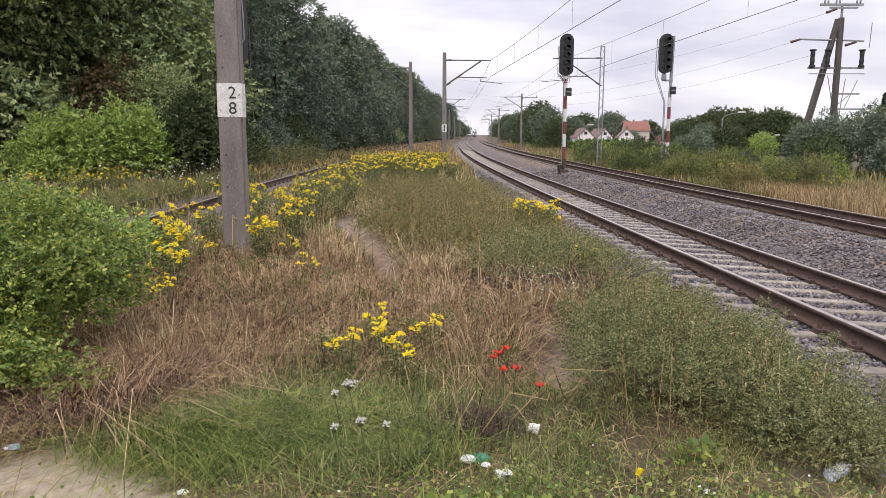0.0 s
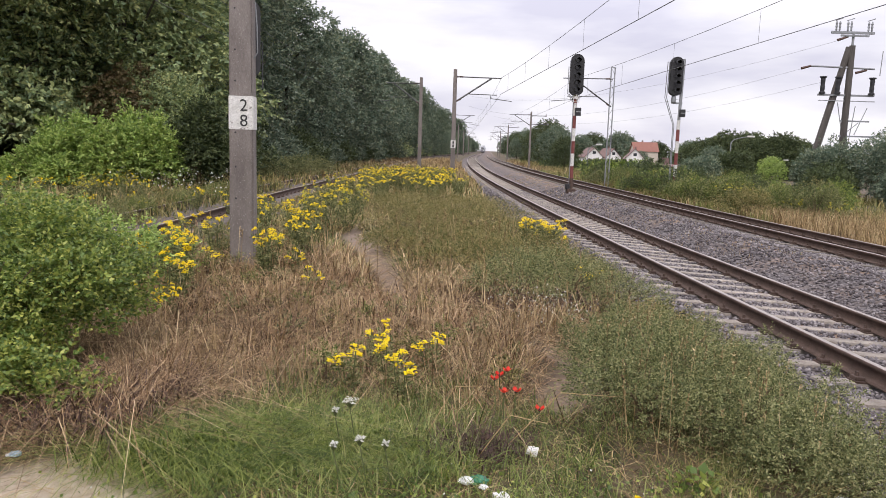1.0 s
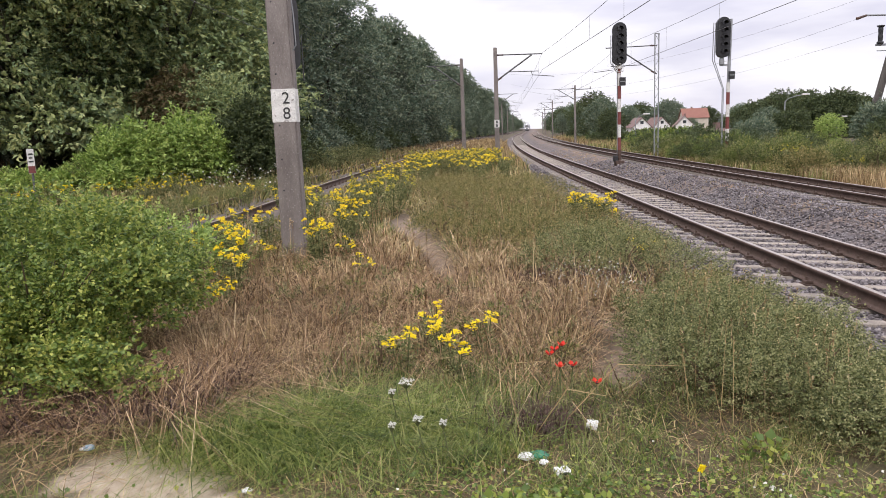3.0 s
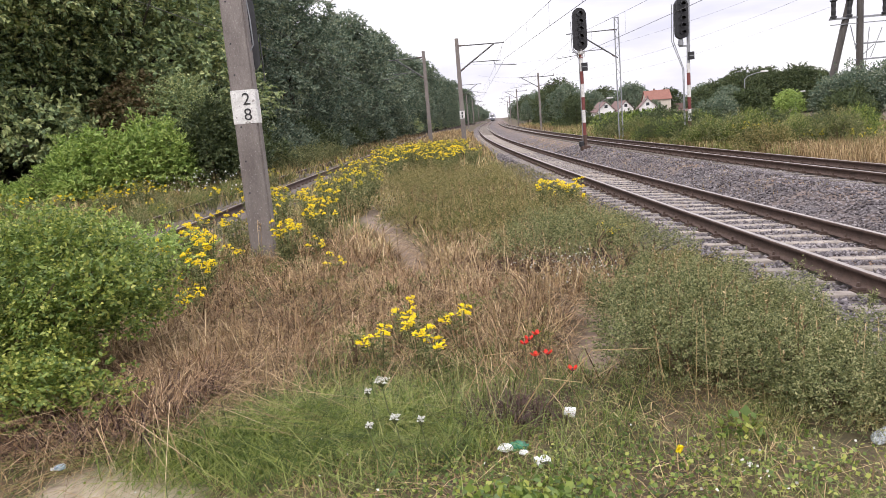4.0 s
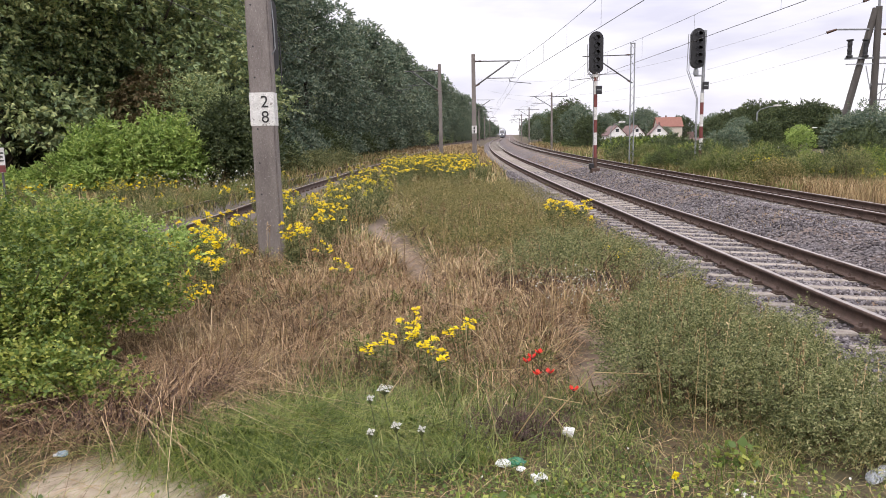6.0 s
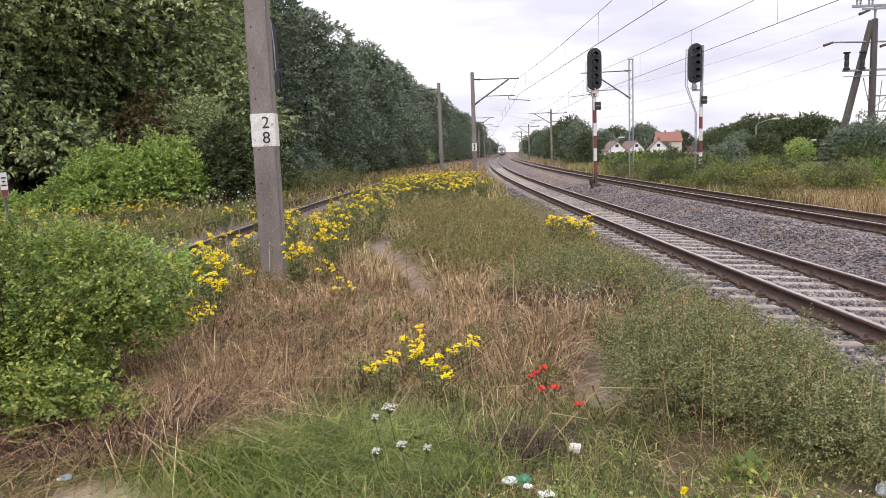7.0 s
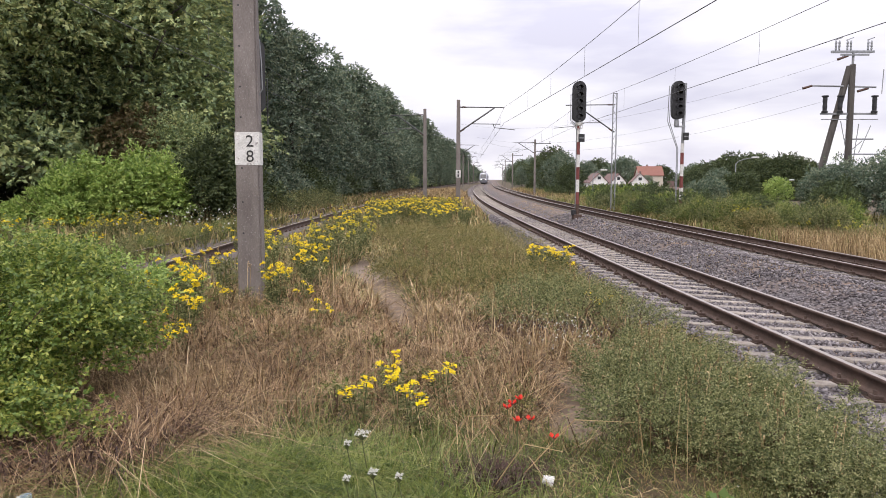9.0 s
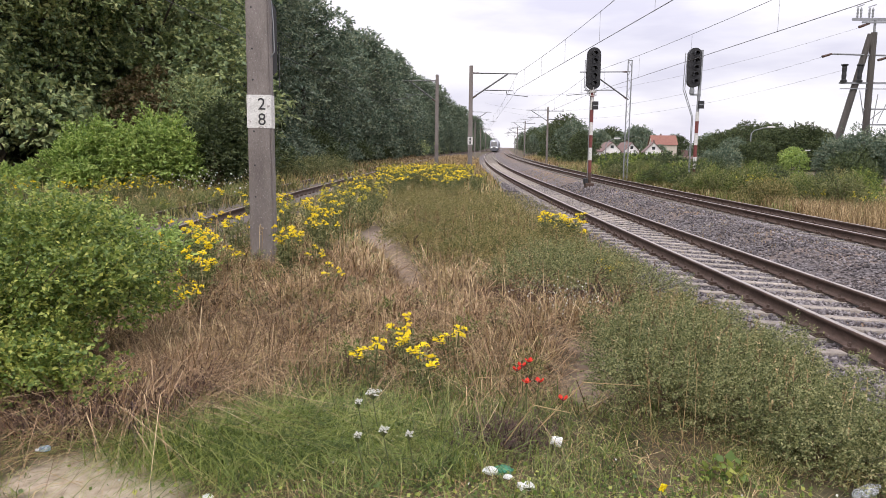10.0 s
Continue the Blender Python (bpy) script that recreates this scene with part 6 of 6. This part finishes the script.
for x, y, h, k in ((0.33, 4.42, 0.31, 1), (0.38, 4.45, 0.33, 4), (0.345, 4.18, 0.29, 2), (0.42, 4.2, 0.29, 5), (0.53, 3.95, 0.28, 3), (0.30, 4.4, 0.29, 8)):
    poppy(x, y, h, k)


def wild_carrot(x, y, h, r):
    r = r * 0.7
    rng = np.random.default_rng(int(abs(x) * 1000))
    z = float(zg(np.array([x]), np.array([y]))[0])
    t = thing("wild_carrot", x, y, z, "wild carrot with a white flower umbel", "flower", "white umbels")
    bm = rod((0.04, 0.02, -0.02), (0, 0, h - 0.04), 0.004, 0.003, seg=5)
    V, F = [], []
    for i in range(22):
        a, q = i * 2.4, r * math.sqrt((i + 0.3) / 22)
        c = (math.cos(a) * q, math.sin(a) * q, h + 0.01 * math.sin(i))
        add_rod(bm, (0, 0, h - 0.04), (*c[:2], c[2] - 0.003), 0.0015, 0.001, seg=4)
        V.append(corymb(rng, c, r * 0.2, 12, 0.3))
    part("stem", bm, STEM, t)
    link("umbel", mesh_np("umbel", *join(*V)), WHITE_PETAL, t, "flat white flower umbel")
    return t


for x, y, h, r in ((-0.53, 3.87, 0.3, 0.06), (-0.6, 3.8, 0.27, 0.026), (-0.42, 3.45, 0.26, 0.036), (-0.54, 3.38, 0.25, 0.026), (-0.29, 3.42, 0.26, 0.026)):
    wild_carrot(x, y, h, r)


def dots(name, label, material, seed, sets):
    rng = np.random.default_rng(seed)
    out = []
    for n, cx, cy, rx, ry, h0, h1, s in sets:
        x, y = rng.normal(cx, rx, n), rng.normal(cy, ry, n)
        z = zg(x, y) + rng.uniform(h0, h1, n)
        d = rng.normal(0, 1, (n, 3))
        out.append(leaves(rng, np.stack([x, y, z], 1), d, s * rng.uniform(0.6, 1.3, n), 0.9, 0.1))
    return tagged(link(name, mesh_np(name, *join(*out)), material), label, "flowers", kind="stuff")


dots("tiny_white_flowers", "scattered tiny white weed flowers", WHITE_PETAL, 71, ((260, 0.95, 6.9, 0.3, 0.35, 0.15, 0.35, 0.016), (60, 1.6, 6.0, 0.5, 0.4, 0.2, 0.4, 0.015), (40, 0, 3.4, 1.6, 0.3, 0.05, 0.12, 0.014), (26, 1.15, 2.95, 0.1, 0.1, 0.08, 0.2, 0.016), (150, -7.2, 20, 1.0, 0.8, 0.5, 1.0, 0.05)))
dots("broad_leaves", "small broad weed leaves in the short grass", BUSH_LEAF, 72, ((3200, 0.8, 3.1, 0.9, 0.25, 0.01, 0.07, 0.022), (350, -1.0, 2.9, 0.4, 0.2, 0.01, 0.05, 0.024), (420, 0.2, 2.95, 0.16, 0.09, 0.03, 0.12, 0.04), (60, 1.3, 3.55, 0.07, 0.05, 0.02, 0.1, 0.05)))
dots("dandelion", "small yellow flower head in the short grass", YELLOW, 73, ((26, 0.92, 3.26, 0.006, 0.006, 0.1, 0.115, 0.018),))


def stalks(seed, n, x0=-4, x1=2.2, y0=4.4, y1=13):
    """Upright dead stalks with small seed heads, thinly spread over the strip."""
    rng = np.random.default_rng(seed)
    x, y = rng.uniform(x0, x1, n), rng.uniform(y0, y1, n)
    ok = keep_grass(x, y)
    x, y = x[ok], y[ok]
    m = len(x)
    h = rng.uniform(0.3, 0.6, m)
    a, l = rng.uniform(0, 6.28, m), rng.uniform(0, 0.25, m) * h
    p = np.stack([x, y, zg(x, y)], 1)
    q = p + np.stack([np.cos(a) * l, np.sin(a) * l, h], 1)
    w = np.stack([np.full(m, 0.0022), np.zeros(m), np.zeros(m)], 1) * np.clip(y / 6, 0.8, 3)[:, None]
    V = np.stack([p - w, p + w, q + w * 0.6, q - w * 0.6], 1).reshape(-1, 3)
    k = (np.arange(m) * 4)[:, None]
    sets = [(V, np.concatenate([k + np.array([[0, 1, 2]]), k + np.array([[0, 2, 3]])]))]
    for i in range(7):
        sets.append(leaves(rng, q - (q - p) * (0.03 * i), rng.normal(0, 0.5, (m, 3)) + np.array([0, 0, 0.8]), rng.uniform(0.014, 0.03, m) * np.clip(y / 7, 1, 2), 0.4))
    return join(*sets)


tagged(link("seed_stalks", mesh_np("seed_stalks", *join(stalks(81, 420), stalks(82, 160, 1.0, 2.4, 3.7, 6.3))), STRAW), "dry seed stalks standing in the grass", "grass", kind="stuff")
for i in range(40):
    x, y = -3.3 + (i * 0.618 % 1) * 5.0, 4.7 + (i * 0.37 % 1) * 6.5
    if x < float(near_x(y)) - 2.4 and path_at(x, y) < 0.05:
        bush("small_weed", x, y, ((0, 0, 0.12, 0.11, 0.11, 0.16),), 70, 0.024, (WEED, OLIVE, GREEN)[i % 3], "small leafy weed among the dry grass", "weeds", 6, 0.06, 0.4, 500 + i, 4, 0.08, 0.26, "small weeds", 0.2)


# ---- litter ----
WHITE_PLASTIC = solid("crumpled_white_plastic", (0.62, 0.62, 0.6), (0.8, 0.8, 0.79), 14, 0.45, 0, 0.3, 60)
GREEN_PLASTIC = solid("green_printed_plastic", (0.02, 0.14, 0.07), (0.05, 0.22, 0.12), 14, 0.4, 0, 0.2, 60)
BLUE_PLASTIC = solid("pale_blue_wrapper", (0.25, 0.4, 0.55), (0.45, 0.58, 0.68), 14, 0.4, 0, 0.2, 60)
CLEAR, cN, cL, cB = nodes_of("clear_bottle_plastic")
cB.inputs["Roughness"].default_value, cB.inputs["IOR"].default_value, cB.inputs["Transmission Weight"].default_value = 0.12, 1.3, 0.8
cB.inputs["Base Color"].default_value = (0.8, 0.84, 0.86, 1)


def crumple(bm, amount, seed):
    rng = random.Random(seed)
    for v in bm.verts:
        v.co += Vector([rng.uniform(-amount, amount) for _ in range(3)])
    return bm


def litter_at(name, x, y, lift, label, rz=0):
    return thing(name, x, y, float(zg(np.array([x]), np.array([y]))[0]) + lift, label, "litter", rz=rz)


def blob(r, flat, seed):
    bm = bmesh.new()
    bmesh.ops.create_icosphere(bm, subdivisions=3, radius=r, matrix=Matrix.Diagonal((1.2, 0.9, flat, 1)))
    for v in bm.verts:
        v.co *= 1 + 0.45 * noise.noise(v.co * (2.2 / r) + Vector((seed, 0, 0)))
    return crumple(bm, r * 0.13, seed)


t = litter_at("cup", 0.47, 3.92, 0.02, "crushed white plastic cup lying in the grass", 20)
part("cup_body", crumple(add_lathe(bmesh.new(), ((0.02, 0), (0.022, 0.004), (0.026, 0.03), (0.029, 0.055), (0.027, 0.055), (0.024, 0.03), (0.019, 0.006)), 12), 0.003, 1), WHITE_PLASTIC, t).matrix_basis = pose(0, 0, 0.04, 105, 0, 70)
t = litter_at("plastic_bag", 0.16, 3.52, 0.03, "crumpled green and white plastic bag", 0)
part("bag_body", blob(0.032, 0.55, 3), WHITE_PLASTIC, t).matrix_basis = pose(-0.04, 0, 0.024)
part("bag_print", blob(0.036, 0.6, 4), GREEN_PLASTIC, t, "green printed side").matrix_basis = pose(0.022, 0.005, 0.026)
part("bag_fold", blob(0.02, 0.5, 5), WHITE_PLASTIC, t).matrix_basis = pose(0.045, -0.055, 0.02)
t = litter_at("carton", 0.29, 3.4, 0.02, "flattened white drink carton with dark print", 15)
part("carton_body", crumple(box(-0.038, -0.028, 0, 0.038, 0.028, 0.024, bevel=0.005), 0.004, 6), WHITE_PLASTIC, t)
part("print", box(-0.022, -0.031, 0.006, 0.022, -0.0285, 0.018), INK, t, "dark print")
t = litter_at("wrapper", -2.25, 3.6, 0.01, "pale blue crumpled wrapper on the sand", 0)
part("wrapper_body", blob(0.026, 0.5, 7), BLUE_PLASTIC, t).matrix_basis = pose(0, 0, 0.02)
part("wrapper_end", blob(0.015, 0.4, 8), WHITE_PLASTIC, t).matrix_basis = pose(-0.035, 0, 0.012)
t = litter_at("plastic_bottle", 2.0, 3.5, 0.02, "clear plastic bottle lying in the weeds", 35)
b = part("bottle_body", add_lathe(bmesh.new(), ((0.03, 0), (0.034, 0.01), (0.034, 0.06), (0.031, 0.075), (0.034, 0.09), (0.034, 0.13), (0.014, 0.18), (0.013, 0.2)), 14), CLEAR, t)
b.matrix_basis = pose(-0.1, 0, 0.035, 0, 90, 0)
t = litter_at("paper_scrap", -1.21, 3.15, 0.005, "small white paper scrap on bare ground", 0)
part("scrap", blob(0.022, 0.4, 9), WHITE_PLASTIC, t).matrix_basis = pose(0, 0, 0.012)

# dead dark weed heap and loose straws
rng_d = np.random.default_rng(77)
xd, yd = rng_d.normal(0.2, 0.13, 500), rng_d.normal(4.0, 0.1, 500)
# brown of dead stalks, also used as painted shade under plants
PURPLE_DEAD_AND_SHADE = leafy("dead_purple_brown_stalk_and_shade", ((0.05, 0.03, 0.03), (0.09, 0.055, 0.05), (0.15, 0.1, 0.08)), 2, 0.8, 0.1, 0.2)
tagged(link("dead_weed", mesh_np("dead_weed", *blades(rng_d, xd, yd, rng_d.uniform(0.1, 0.22, 500), rng_d.uniform(0.005, 0.009, 500), rng_d.uniform(0.5, 2.0, 500))), PURPLE_DEAD_AND_SHADE), "withered purple brown weed heap in the grass", "weeds", kind="stuff")
# dark blades added among the dry grass as the shrub's shade
xd, yd = rng_d.uniform(-3.2, -1.75, 2200), rng_d.uniform(3.75, 4.8, 2200)
tagged(link("withered_tangle", mesh_np("withered_tangle", *blades(rng_d, xd, yd, rng_d.uniform(0.12, 0.4, 2200), rng_d.uniform(0.004, 0.008, 2200), rng_d.uniform(0.6, 2.4, 2200))), PURPLE_DEAD_AND_SHADE), "brown dry tangle, darkened to stand in for shade below the shrub", "weeds", kind="stuff")
# dead stems whose dark colour also carries the shadow under the weed clumps
xd, yd = rng_d.normal(0.95, 0.55, 1500), rng_d.normal(7.7, 0.2, 1500)
tagged(link("dead_stalks", mesh_np("dead_stalks", *blades(rng_d, xd, yd, rng_d.uniform(0.12, 0.36, 1500), rng_d.uniform(0.005, 0.009, 1500), rng_d.uniform(0.4, 1.6, 1500))), PURPLE_DEAD_AND_SHADE), "tangled dead stalks, dark also for the shadow below green weeds", "weeds", kind="stuff")
for i, (a, b) in enumerate((((0.3, 3.95, 0.33), (1.0, 4.05, 0.34)), ((-0.15, 4.0, 0.2), (0.25, 4.25, 0.3)), ((0.15, 3.8, 0.2), (0.55, 3.75, 0.28)))):
    z = float(zg(np.array([a[0]]), np.array([a[1]]))[0])
    mid = ((a[0] + b[0]) / 2, (a[1] + b[1]) / 2, z + max(a[2], b[2]) + 0.03)
    bm = rod((a[0], a[1], z), mid, 0.003, 0.0025, seg=5)
    add_rod(bm, mid, (b[0], b[1], z + b[2]), 0.0025, 0.0015, seg=5)
    tagged(part("loose_straw", bm, STRAW), "long bent dry straw stalk", "grass stalk", "loose straws")

motions()
